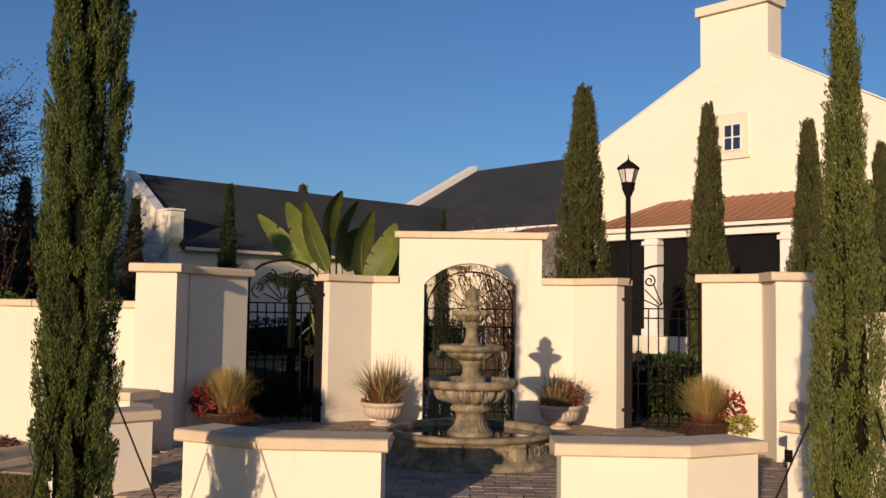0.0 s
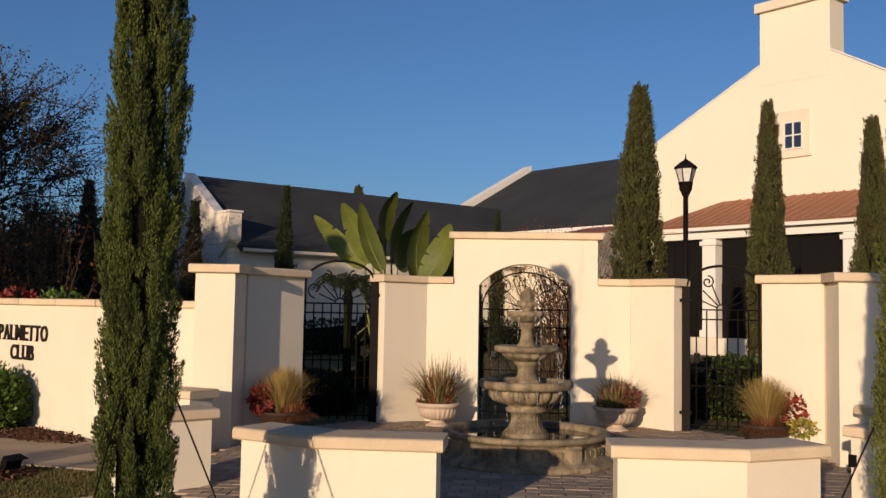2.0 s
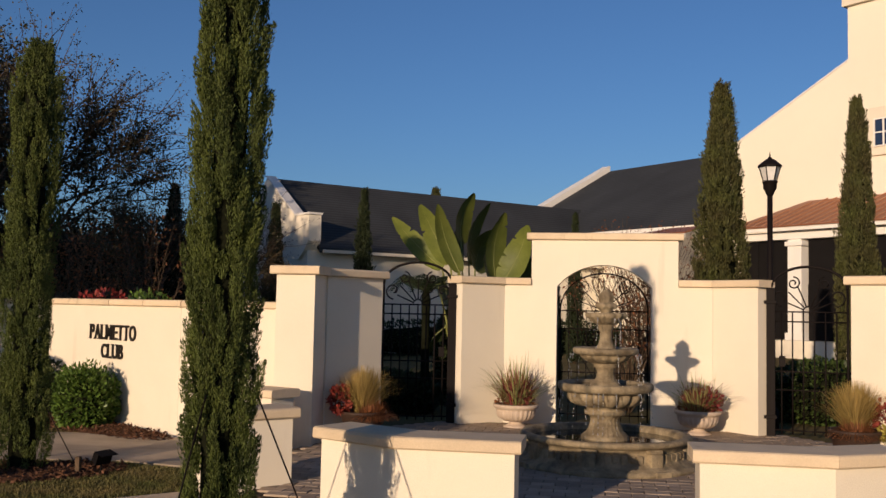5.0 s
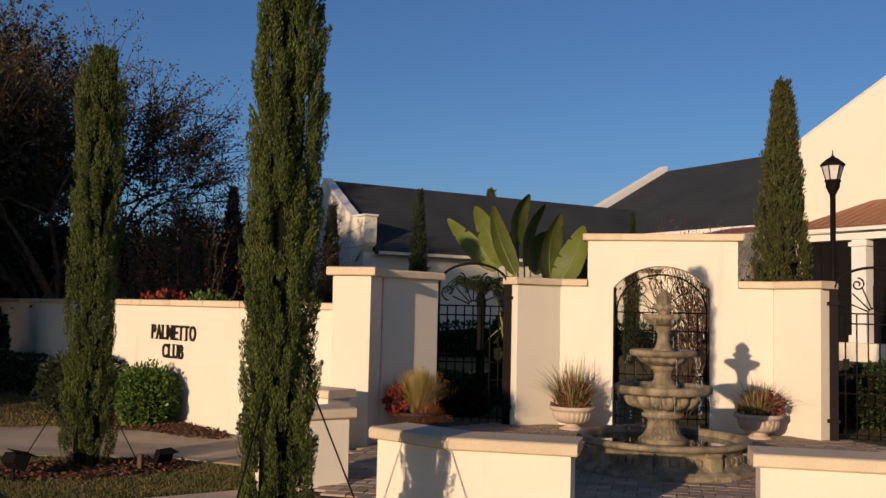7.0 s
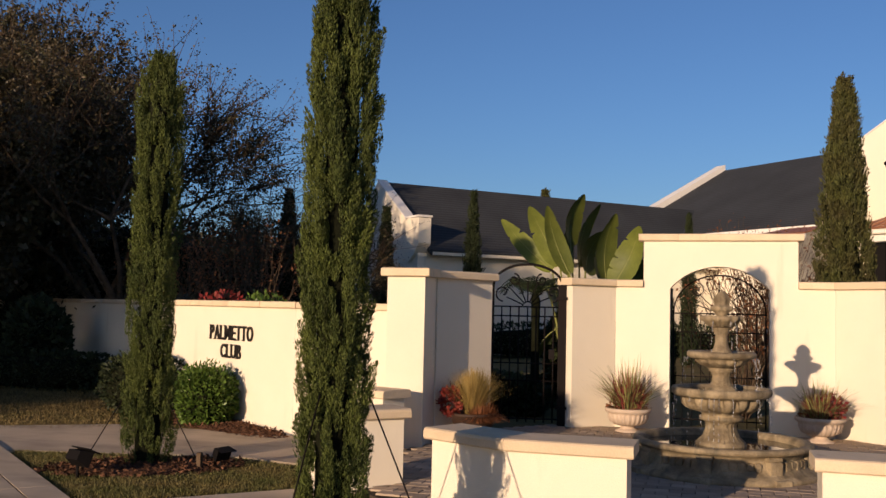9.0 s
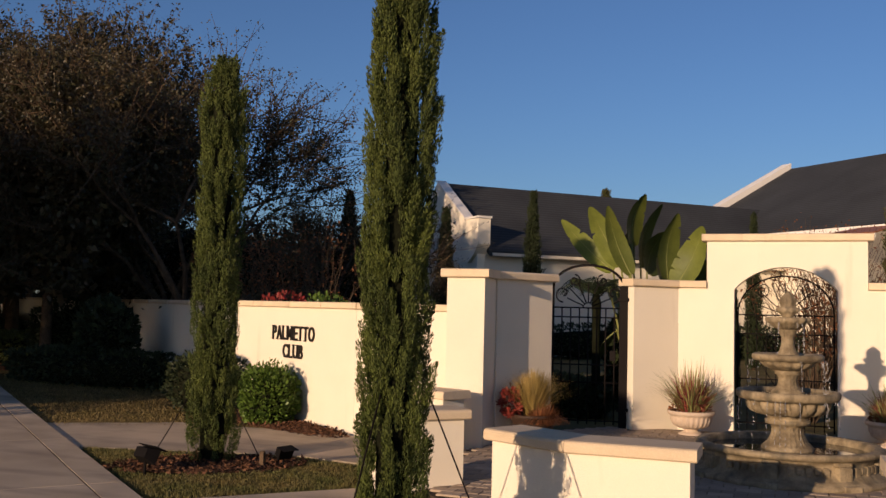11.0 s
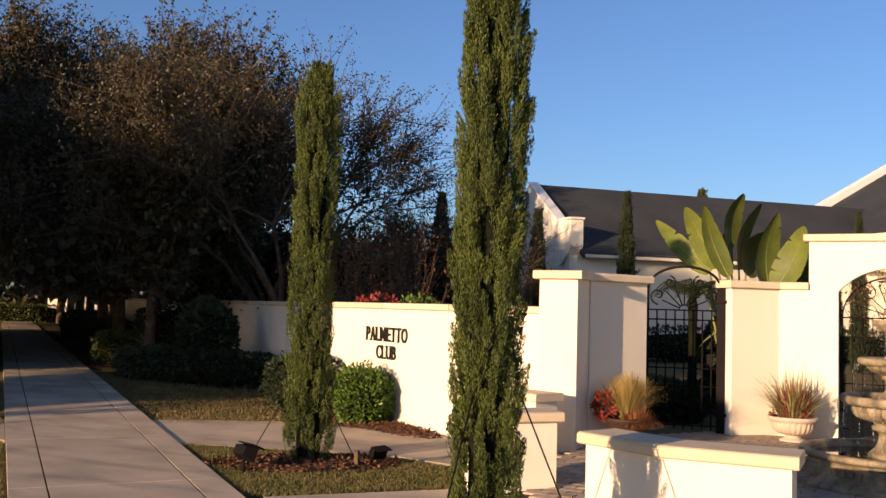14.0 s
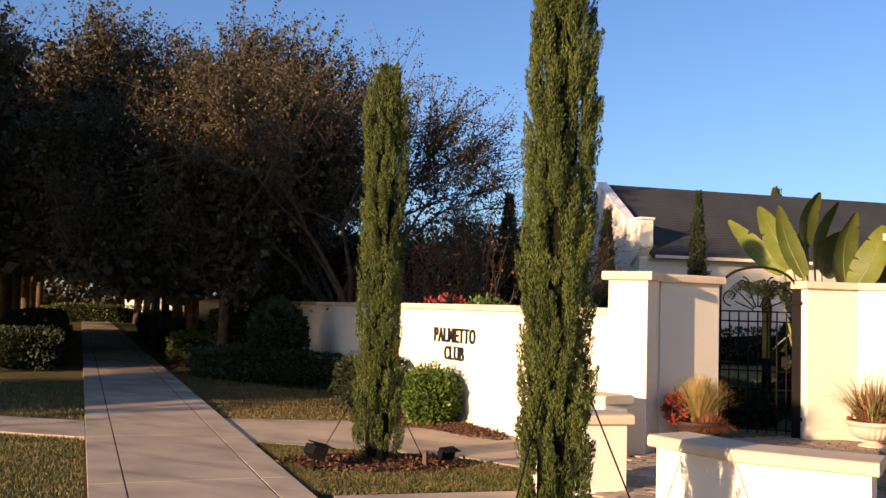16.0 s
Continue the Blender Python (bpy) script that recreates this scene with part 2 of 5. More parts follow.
def tube(points, r, sides=8, closed_ends=True, r_end=None):
    """Verts and faces of a round bar along points."""
    pts = [Vector(p) for p in points]
    n = len(pts)
    vs, fs = [], []
    for i, p in enumerate(pts):
        d = (pts[min(i + 1, n - 1)] - pts[max(i - 1, 0)]).normalized()
        ref = Vector((0, 0, 1)) if abs(d.z) < 0.9 else Vector((1, 0, 0))
        a = d.cross(ref).normalized()
        b = d.cross(a)
        rr = r if r_end is None else r + (r_end - r) * i / max(n - 1, 1)
        for k in range(sides):
            th = 2 * math.pi * k / sides
            vs.append(p + a * rr * math.cos(th) + b * rr * math.sin(th))
    for i in range(n - 1):
        for k in range(sides):
            k2 = (k + 1) % sides
            fs.append((i * sides + k, i * sides + k2, (i + 1) * sides + k2, (i + 1) * sides + k))
    if closed_ends:
        fs.append(tuple(range(sides))[::-1])
        fs.append(tuple((n - 1) * sides + k for k in range(sides)))
    return vs, fs


def join(pieces):
    vs, fs = [], []
    for v, f in pieces:
        o = len(vs)
        vs.extend(v)
        fs.extend(tuple(i + o for i in q) for q in f)
    return vs, fs


def lathe(profile, steps=48, flute=0, depth=0.0, band=None):
    """A turned body from (radius, z) pairs; flutes carve the rings whose index lies in band."""
    vs, fs = [], []
    for j, (r, z) in enumerate(profile):
        for k in range(steps):
            th = 2 * math.pi * k / steps
            rr = r
            if flute and band and band[0] <= j <= band[1]:
                rr = r * (1 - depth * (1 - abs(math.sin(th * flute / 2)) ** 0.6))
            vs.append((rr * math.cos(th), rr * math.sin(th), z))
    for j in range(len(profile) - 1):
        for k in range(steps):
            k2 = (k + 1) % steps
            fs.append((j * steps + k, j * steps + k2, (j + 1) * steps + k2, (j + 1) * steps + k))
    fs.append(tuple(range(steps))[::-1])
    fs.append(tuple((len(profile) - 1) * steps + k for k in range(steps)))
    return vs, fs


def prism(plan, z0, z1, chamfer=0.0):
    """An upright block over a plan polygon, with its top and bottom edges chamfered."""
    c = Vector((sum(p[0] for p in plan) / len(plan), sum(p[1] for p in plan) / len(plan)))
    n = len(plan)

    def inset(k):
        out = []
        for i in range(n):
            p0, p1, p2 = (Vector(plan[(i + s) % n][:2]) for s in (-1, 0, 1))
            d1, d2 = (p1 - p0).normalized(), (p2 - p1).normalized()
            n1, n2 = Vector((-d1.y, d1.x)), Vector((-d2.y, d2.x))
            if (c - p1).dot(n1) < 0:
                n1 = -n1
            if (c - p1).dot(n2) < 0:
                n2 = -n2
            bis = (n1 + n2)
            bis /= max(bis.length, 1e-6)
            out.append(p1 + bis * k / max(bis.dot(n1), 0.3))
        return out

    rings = [(inset(chamfer), z0), (inset(0), z0 + chamfer), (inset(0), z1 - chamfer), (inset(chamfer), z1)] if chamfer else [(inset(0), z0), (inset(0), z1)]
    vs, fs = [], []
    for ring, z in rings:
        vs.extend((p.x, p.y, z) for p in ring)
    for j in range(len(rings) - 1):
        for i in range(n):
            i2 = (i + 1) % n
            fs.append((j * n + i, j * n + i2, (j + 1) * n + i2, (j + 1) * n + i))
    fs.append(tuple(range(n))[::-1])
    fs.append(tuple((len(rings) - 1) * n + i for i in range(n)))
    return vs, fs


def fixed(name, vf, mat, smooth=False):
    """Mesh with normals made consistent."""
    bm = bmesh.new()
    me = mesh_of(name, vf[0], vf[1], mat)
    bm.from_mesh(me)
    bmesh.ops.recalc_face_normals(bm, faces=bm.faces)
    bm.to_mesh(me)
    bm.free()
    if smooth:
        me.polygons.foreach_set("use_smooth", [True] * len(me.polygons))
    return me


def offset_line(pts, k):
    """A plan line moved sideways by k (to its left), with mitred corners."""
    out = []
    for i, p in enumerate(pts):
        p = Vector(p)
        ns = []
        for a, b in ((i - 1, i), (i, i + 1)):
            if a >= 0 and b < len(pts):
                d = (Vector(pts[b]) - Vector(pts[a])).normalized()
                ns.append(Vector((-d.y, d.x)))
        bis = ns[0] if len(ns) == 1 else (ns[0] + ns[1]).normalized()
        out.append(p + bis * k / bis.dot(ns[0]))
    return out


def extend(pts, k):
    a, b = Vector(pts[0]), Vector(pts[1])
    c, d = Vector(pts[-1]), Vector(pts[-2])
    return [a + (a - b).normalized() * k] + [Vector(p) for p in pts[1:-1]] + [c + (c - d).normalized() * k]


def cap_block(q, z0, z1, c):
    """A coping stone over four plan corners (near, near, far, far), its long edges rounded off."""
    n0, n1, f1, f0 = (Vector(p) for p in q)
    d0, d1 = (f0 - n0).normalized(), (f1 - n1).normalized()
    prof = [(c * 0.6, z0), (0, z0 + c * 0.6), (0, z1 - c * 1.3), (c * 0.4, z1 - c * 0.4), (c * 1.3, z1)]
    vs = []
    for k, z in prof:
        vs += [(*(n0 + d0 * k), z), (*(n1 + d1 * k), z)]
    for k, z in prof[::-1]:
        vs += [(*(f0 - d0 * k), z), (*(f1 - d1 * k), z)]
    m = len(prof) * 2
    fs = [(2 * i, 2 * i + 1, (2 * i + 3) % (2 * m), (2 * i + 2) % (2 * m)) for i in range(m)]
    fs += [tuple(2 * i for i in range(m)), tuple(2 * i + 1 for i in range(m))[::-1]]
    return vs, fs


def capped_wall(name, pts, thick, z_body, cap_h, over, label, category="wall", stone=0.9, kind="structure", group=""):
    """A stuccoed wall along a plan line (its near face; the body lies to the line's left) under a row of cap stones."""
    near, far = offset_line(pts, 0), offset_line(pts, thick)
    root = thing(name, label, category, group, kind, data=fixed(name, prism([*near, *far[::-1]], -0.05, z_body) if len(pts) == 2 else
                 join([prism([near[i], near[i + 1], far[i + 1], far[i]], -0.05, z_body) for i in range(len(pts) - 1)]), STUCCO))
    e = extend(pts, over)
    c0, c1 = offset_line(e, -over), offset_line(e, thick + over)
    for i in range(len(e) - 1):
        n = max(1, round((c0[i + 1] - c0[i]).length / stone))
        for k in range(n):
            a0, a1 = k / n, (k + 1) / n
            g0 = 0.0015
            q = [c0[i].lerp(c0[i + 1], a0 + g0), c0[i].lerp(c0[i + 1], a1 - g0), c1[i].lerp(c1[i + 1], a1 - g0), c1[i].lerp(c1[i + 1], a0 + g0)]
            part("cap_stone", fixed("cap_stone", cap_block(q, z_body + 0.002, z_body + cap_h, min(0.02, cap_h * 0.25)), CAP), root)
    return root


def slivers(rng, base, direction, length, width, curl=0.0):
    """Thin diamond leaves: base points, unit directions, lengths, widths. Two triangles each."""
    n = len(base)
    side = np.cross(direction, rng.normal(size=(n, 3)))
    side /= np.linalg.norm(side, axis=1, keepdims=True) + 1e-9
    mid = base + direction * (length * 0.5)[:, None]
    tip = base + direction * length[:, None]
    if curl:
        tip[:, 2] -= curl * length
    vs = np.empty((n, 4, 3))
    vs[:, 0], vs[:, 1], vs[:, 2], vs[:, 3] = base, mid + side * (width / 2)[:, None], tip, mid - side * (width / 2)[:, None]
    return vs.reshape(-1, 3), np.arange(n * 4).reshape(n, 4)


def quads_mesh(name, vs, fs, mat):
    me = bpy.data.meshes.new(name)
    n = len(fs)
    me.vertices.add(len(vs))
    me.vertices.foreach_set("co", np.asarray(vs, dtype=np.float32).ravel())
    me.loops.add(n * 4)
    me.loops.foreach_set("vertex_index", np.asarray(fs, dtype=np.int32).ravel())
    me.polygons.add(n)
    me.polygons.foreach_set("loop_start", np.arange(n, dtype=np.int32) * 4)
    me.materials.append(mat)
    me.update(calc_edges=True)
    return me


def unit(a):
    return a / (np.linalg.norm(a, axis=1, keepdims=True) + 1e-9)


# the house and its wing stand at 45 degrees to the court: a runs along the house's front, b into it
def house_xy(a, b):
    return 0.70711 * (a + b), 0.70711 * (b - a)


HOUSE = Matrix(((0.70711, 0.70711, 0, 0), (-0.70711, 0.70711, 0, 0), (0, 0, 1, 0), (0, 0, 0, 1)))

# ---------- ground, paths ----------
tagged(new("ground", fixed("ground", ([(-900, -900, -0.02), (900, -900, -0.02), (900, 900, -0.02), (-900, 900, -0.02)], [(0, 1, 2, 3)]), GRASS_SOIL)),
       "patchy green and straw-coloured winter lawn", "ground", kind="structure")
PATH = Vector((-0.772, 0.636))
PATH_SIDE = Vector((0.636, 0.772))
PATH_L = Vector((-6.24, 5.31))


def path_pt(s, w):
    p = PATH_L + PATH * s + PATH_SIDE * w
    return (p.x, p.y)


def slab(plan, parent, z=0.03, name="slab", mat=None):
    return part(name, fixed(name, prism(plan, -0.06, z, 0.0006), mat or CONCRETE), parent)


sidewalk = thing("sidewalk", "pale worn concrete sidewalk with scored joints", "sidewalk", kind="structure",
                 data=fixed("sidewalk", prism([path_pt(-8.28, 0.02), path_pt(70, 0.02), path_pt(70, 1.72), path_pt(-8.28, 1.72)], -0.06, 0.0255), JOINT))
for i in range(-3, 20):
    s0, s1 = i * 2.9 + 0.4, (i + 1) * 2.9 + 0.4
    for w0, w1 in ((0, 0.288), (0.304, 1.436), (1.452, 1.74)):
        slab([path_pt(s0 + 0.006, w0), path_pt(s1 - 0.006, w0), path_pt(s1 - 0.006, w1), path_pt(s0 + 0.006, w1)], sidewalk)
slab([path_pt(57.5, 0), path_pt(70, 0), path_pt(70, 1.74), path_pt(57.5, 1.74)], sidewalk)
cross_path = thing("cross_path", "pale concrete path between lawn and sign wall", "path", kind="structure",
                   data=fixed("cross_path", prism([(-9.0, 9.78), (-7.52, 10.72), (-5.3, 10.75), (-3.4, 10.3), (-3.2, 8.7), (-4.84, 9.0), (-7.1, 8.46), (-7.12, 8.24)], -0.06, 0.012), CONCRETE))
west_path = thing("west_path", "pale concrete path crossing the lawn", "path", kind="structure",
                  data=fixed("west_path", prism([path_pt(3.4, -0.01), path_pt(4.9, -0.01), path_pt(9.5, -7), path_pt(8.0, -7)], -0.06, 0.015), CONCRETE))
apron = thing("apron", "pale concrete pavement in front of the court", "pavement", kind="structure",
              data=fixed("apron", prism([(-4.70, 6.52), (-3.5, 7.72), (-2.6, 7.2), (-1.2, 6.4), (1.2, 6.4), (2.6, 7.2), (9, 13), (16, 4), (12, -9), (-1.5, -9), (-1.2, 2.6)], -0.06, 0.01), CONCRETE))
plaza = thing("plaza", "round court bed of clay and grey pavers", "pavement", kind="structure",
              data=fixed("plaza", prism([(-1.6, 6.4), (1.6, 6.4), (3.4, 8.2), (3.4, 12), (2.1, 13.6), (-2.1, 13.6), (-3.4, 12), (-3.4, 8.2)], -0.06, 0.014), JOINT))

# ---------- walls of the court ----------
H_WALL, H_CAP = 1.965, 0.10
ARCH_C, ARCH_W, ARCH_S, ARCH_R = -0.045, 0.655, 1.95, 0.847


def arch_wall():
    l, r, y0, y1 = -1.06, 0.97, 13.5, 13.74
    zt = 2.61
    out = [(-1.44, -0.05), (-1.44, H_WALL), (l, H_WALL), (l, zt), (r, zt), (r, H_WALL), (1.43, H_WALL), (1.43, -0.05), (ARCH_C + ARCH_W, -0.05)]
    half = math.asin(ARCH_W / ARCH_R)
    cz = ARCH_S - ARCH_R * math.cos(half)
    for k in range(25):
        th = half - 2 * half * k / 24
        out.append((ARCH_C + ARCH_R * math.sin(th), cz + ARCH_R * math.cos(th)))
    out.append((ARCH_C - ARCH_W, -0.05))
    bm = bmesh.new()
    vs = [bm.verts.new((x, y0, z)) for x, z in out]
    f = bm.faces.new(vs)
    ext = bmesh.ops.extrude_face_region(bm, geom=[f])
    bmesh.ops.translate(bm, vec=(0, y1 - y0, 0), verts=[v for v in ext["geom"] if isinstance(v, bmesh.types.BMVert)])
    bmesh.ops.triangulate(bm, faces=[q for q in bm.faces if len(q.verts) > 4])
    wall = thing("wall_arch", "cream stucco garden wall with an open segmental arch", "wall", kind="structure", data=bm_mesh("wall_arch", bm, STUCCO))
    n = 4
    xs = [l - 0.07 + (r - l + 0.14) * i / n for i in range(n + 1)]
    for i in range(n):
        part("cap_stone", fixed("cap_stone", cap_block([(xs[i] + 0.001, y0 - 0.06), (xs[i + 1] - 0.001, y0 - 0.06), (xs[i + 1] - 0.001, y1 + 0.06), (xs[i] + 0.001, y1 + 0.06)], zt + 0.002, zt + 0.10, 0.02), CAP), wall)
    for x0, x1 in ((-1.45, l - 0.004), (r + 0.004, 1.44)):
        part("cap_stone", fixed("cap_stone", cap_block([(x0, y0 - 0.06), (x1, y0 - 0.06), (x1, y1 + 0.06), (x0, y1 + 0.06)], H_WALL + 0.002, H_WALL + H_CAP, 0.02), CAP), wall)
    return wall


arch_wall()
for s, side in ((-1, "left"), (1, "right")):
    # wing from the arch wall out to the gate
    w = [(-1.97, 12.98), (-1.442, 13.5)] if s < 0 else [(1.432, 13.5), (1.95, 12.98)]
    capped_wall("wall_wing_" + side, w, 0.22, H_WALL, H_CAP, 0.06, "angled cream stucco wing wall with sand-coloured cap stones")
    # wall between gate and pier
    w = [(-3.27, 10.88), (-2.80, 11.72)] if s < 0 else [(2.70, 11.30), (3.27, 10.88)]
    capped_wall("wall_gate_" + side, w, 0.24, H_WALL - 0.005, H_CAP, 0.06, "cream stucco wall between gate and pier with cap stones", stone=0.8)
    # pier
    p = [(-3.75, 10.44), (-3.29, 10.44)]
    p = p if s < 0 else [(-x, y) for x, y in p[::-1]]
    capped_wall("wall_pier_" + side, p, 0.56, H_WALL, H_CAP, 0.065, "square cream stucco pier with a sand-coloured cap", stone=2)
    # low seat walls
    a = [(-2.11, 6.97), (-1.46, 6.62), (-0.62, 6.62)] if s < 0 else [(0.62, 6.62), (1.48, 6.62), (2.05, 6.93)]
    capped_wall("seat_wall_front_" + side, a, 0.34, 0.61, 0.09, 0.05, "low cream stucco seat wall with sand-coloured cap stones", stone=1.0)
    c = [(-3.28, 7.62), (-2.74, 8.16)]
    c = c if s < 0 else [(2.66, 8.16), (3.2, 7.62)]
    capped_wall("seat_wall_side_" + side, c, 0.34, 0.61, 0.09, 0.05, "low cream stucco seat wall with sand-coloured cap stones", stone=0.6)
    c = [(-3.85, 9.9), (-3.52, 9.75)]
    c = c if s < 0 else [(-x, y) for x, y in c[::-1]]
    capped_wall("seat_wall_back_" + side, c, 0.34, 0.61, 0.09, 0.05, "low cream stucco wall stub beside the pier", stone=0.6)
SIGN_A, SIGN_B, SIGN_C = Vector((-3.77, 10.62)), Vector((-5.1, 10.85)), Vector((-7.9, 12.6))
capped_wall("wall_sign", [tuple(SIGN_C), tuple(SIGN_B)], 0.24, 1.56, 0.085, 0.05, "cream stucco garden wall carrying a lettered sign")
capped_wall("wall_return", [tuple(SIGN_B + Vector((0.003, 0))), tuple(SIGN_A)], 0.24, 1.558, 0.085, 0.045, "short cream stucco garden wall beside the pier")
capped_wall("wall_link", [(-10.6, 15.2), tuple(SIGN_C - Vector((0.003, 0)))], 0.24, 1.555, 0.085, 0.045, "cream stucco garden wall in tree shade")
capped_wall("wall_path", [(-40.0, 39.42), (-10.605, 15.205)], 0.24, 1.55, 0.085, 0.05, "long cream stucco wall beside the sidewalk in tree shade", stone=1.5)
capped_wall("wall_east", [(3.77, 10.62), (9.5, 12.0)], 0.24, 1.56, 0.085, 0.05, "long cream stucco garden wall")

# ---------- house ----------
house = thing("clubhouse", "large pale stucco clubhouse with gable, chimney and porch", "house")


def hpart(name, vf, mat, parent=None, label="", smooth=False):
    vs = [HOUSE @ Vector(v) for v in vf[0]]
    return part(name, fixed(name, (vs, vf[1]), mat, smooth), parent or house, label)


def hbox(lo, hi):
    bm_v = [(x, y, z) for z in (lo[2], hi[2]) for x, y in ((lo[0], lo[1]), (hi[0], lo[1]), (hi[0], hi[1]), (lo[0], hi[1]))]
    return bm_v, [(3, 2, 1, 0), (4, 5, 6, 7), (0, 1, 5, 4), (1, 2, 6, 5), (2, 3, 7, 6), (3, 0, 4, 7)]


A0, A1, B0, B1, APEX, AMID = -31.0, -9.0, 35.5, 58.0, 12.94, -20.1
EAVE_L, EAVE_R = APEX - 0.490 * (AMID - A0), APEX - 0.572 * (A1 - AMID)
gable = [(A0, B0, -0.05), (A1, B0, -0.05), (A1, B0, EAVE_R), (AMID, B0, APEX), (A0, B0, EAVE_L)]
vs = gable + [(a, B1, z) for a, _, z in gable]
hpart("wall", (vs, [(4, 3, 2, 1, 0), (5, 6, 7, 8, 9), (0, 1, 6, 5), (1, 2, 7, 6), (2, 3, 8, 7), (3, 4, 9, 8), (4, 0, 5, 9)]), STUCCO_HOUSE)
for sgn in (-1, 1):   # roof slopes, behind a low parapet along the rake
    e = (A0 - 0.4) if sgn < 0 else (A1 + 0.4)
    ze = (EAVE_L if sgn < 0 else EAVE_R) - 0.2
    hpart("roof", ([(AMID, B0 + 0.33, APEX - 0.14), (AMID, B1, APEX - 0.14), (e, B1, ze - 0.14), (e, B0 + 0.33, ze - 0.14), (AMID, B0 + 0.33, APEX + 0.012), (AMID, B1, APEX + 0.012), (e, B1, ze + 0.012), (e, B0 + 0.33, ze + 0.012)],
                   [(0, 1, 2, 3), (4, 5, 6, 7), (0, 1, 5, 4), (1, 2, 6, 5), (2, 3, 7, 6), (3, 0, 4, 7)]), SHINGLE)
    za = APEX
    hpart("rake_trim", ([(AMID, B0 - 0.006, za + 0.02), (e, B0 - 0.006, ze + 0.02), (e, B0 - 0.006, ze + 0.08), (AMID, B0 - 0.006, za + 0.08), (AMID, B0 + 0.32, za + 0.02), (e, B0 + 0.32, ze + 0.02), (e, B0 + 0.32, ze + 0.08), (AMID, B0 + 0.32, za + 0.08)],
                        [(0, 1, 2, 3), (4, 5, 6, 7), (0, 1, 5, 4), (1, 2, 6, 5), (2, 3, 7, 6), (3, 0, 4, 7)]), WHITE)
chimney = hpart("chimney", hbox((-21.85, B0 - 0.014, 11.2), (-18.75, B0 + 1.1, 14.33)), STUCCO_HOUSE)
hpart("chimney_cap", hbox((-22.0, B0 - 0.2, 14.33), (-18.6, B0 + 1.25, 14.72)), TRIM, chimney)
# attic window
window = hpart("window", hbox((-21.05, B0 - 0.07, 8.12), (-19.65, B0 - 0.003, 9.95)), TRIM)
for lo, hi in (((-20.72, 8.38), (-20.66, 9.47)), ((-19.94, 8.38), (-19.88, 9.47)), ((-20.33, 8.38), (-20.27, 9.47))):
    hpart("window_frame", hbox((lo[0], B0 - 0.14, lo[1]), (hi[0], B0 - 0.06, hi[1])), WHITE, window)
for z in (8.36, 8.9, 9.44):
    hpart("window_bar", hbox((-20.72, B0 - 0.135, z), (-19.88, B0 - 0.062, z + 0.05)), WHITE, window)
for a in (-20.66, -20.27):
    for z in (8.41, 8.95):
        hpart("pane", hbox((a, B0 - 0.10, z), (a + 0.33, B0 - 0.075, z + 0.49)), GLASS, window)
hpart("window_sill", hbox((-21.15, B0 - 0.12, 8.02), (-19.55, B0 - 0.004, 8.12)), TRIM, window)
# porch
PA0, PA1, PB0 = -24.6, -9.5, 32.0
porch = hpart("porch_floor", hbox((PA0, PB0 - 0.1, -0.05), (PA1, B0 - 0.005, 0.66)), STUCCO_HOUSE)
hpart("porch_ceiling", hbox((PA0, PB0, 4.56), (PA1, B0 - 0.005, 4.62)), WHITE)
# inner porch walls, darkened by colour for the shade under the roof
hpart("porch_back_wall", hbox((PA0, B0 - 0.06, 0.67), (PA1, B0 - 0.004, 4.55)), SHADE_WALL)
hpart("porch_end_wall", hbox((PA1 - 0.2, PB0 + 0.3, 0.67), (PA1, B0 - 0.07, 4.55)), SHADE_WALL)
beam = hpart("porch_beam", hbox((PA0, PB0, 4.62), (PA1, PB0 + 0.4, 4.86)), WHITE)
hpart("fascia", hbox((PA0 - 0.3, PB0 - 0.32, 4.87), (PA1 + 0.3, PB0 - 0.22, 5.10)), WHITE)
rz0, rz1 = 5.02, 6.42
hpart("porch_roof", ([(PA0 - 0.3, PB0 - 0.4, rz0), (PA1 + 0.3, PB0 - 0.4, rz0), (PA1 + 0.3, B0 - 0.01, rz1), (PA0 + 0.9, B0 - 0.01, rz1),
                      (PA0 - 0.3, PB0 - 0.4, rz0 + 0.05), (PA1 + 0.3, PB0 - 0.4, rz0 + 0.05), (PA1 + 0.3, B0 - 0.01, rz1 + 0.05), (PA0 + 0.9, B0 - 0.01, rz1 + 0.05)],
                     [(3, 2, 1, 0), (4, 5, 6, 7), (0, 1, 5, 4), (1, 2, 6, 5), (2, 3, 7, 6), (3, 0, 4, 7)]), METAL_ROOF)
a = PA0 + 0.1
while a < PA1 + 0.2:
    lo_b = PB0 - 0.38
    t_end = 1.0 if a > PA0 + 1.55 else max(0.1, (a - PA0 + 0.3) / 1.9)
    top_b, top_z = lo_b + (B0 - 0.02 - lo_b) * t_end, rz0 + (rz1 - rz0) * t_end
    hpart("roof_seam", ([(a, lo_b, rz0 + 0.045), (a + 0.035, lo_b, rz0 + 0.045), (a + 0.035, top_b, top_z + 0.045), (a, top_b, top_z + 0.045),
                         (a, lo_b, rz0 + 0.10), (a + 0.035, lo_b, rz0 + 0.10), (a + 0.035, top_b, top_z + 0.10), (a, top_b, top_z + 0.10)],
                        [(3, 2, 1, 0), (4, 5, 6, 7), (0, 1, 5, 4), (1, 2, 6, 5), (2, 3, 7, 6), (3, 0, 4, 7)]), LIT_SEAM)
    a += 0.42
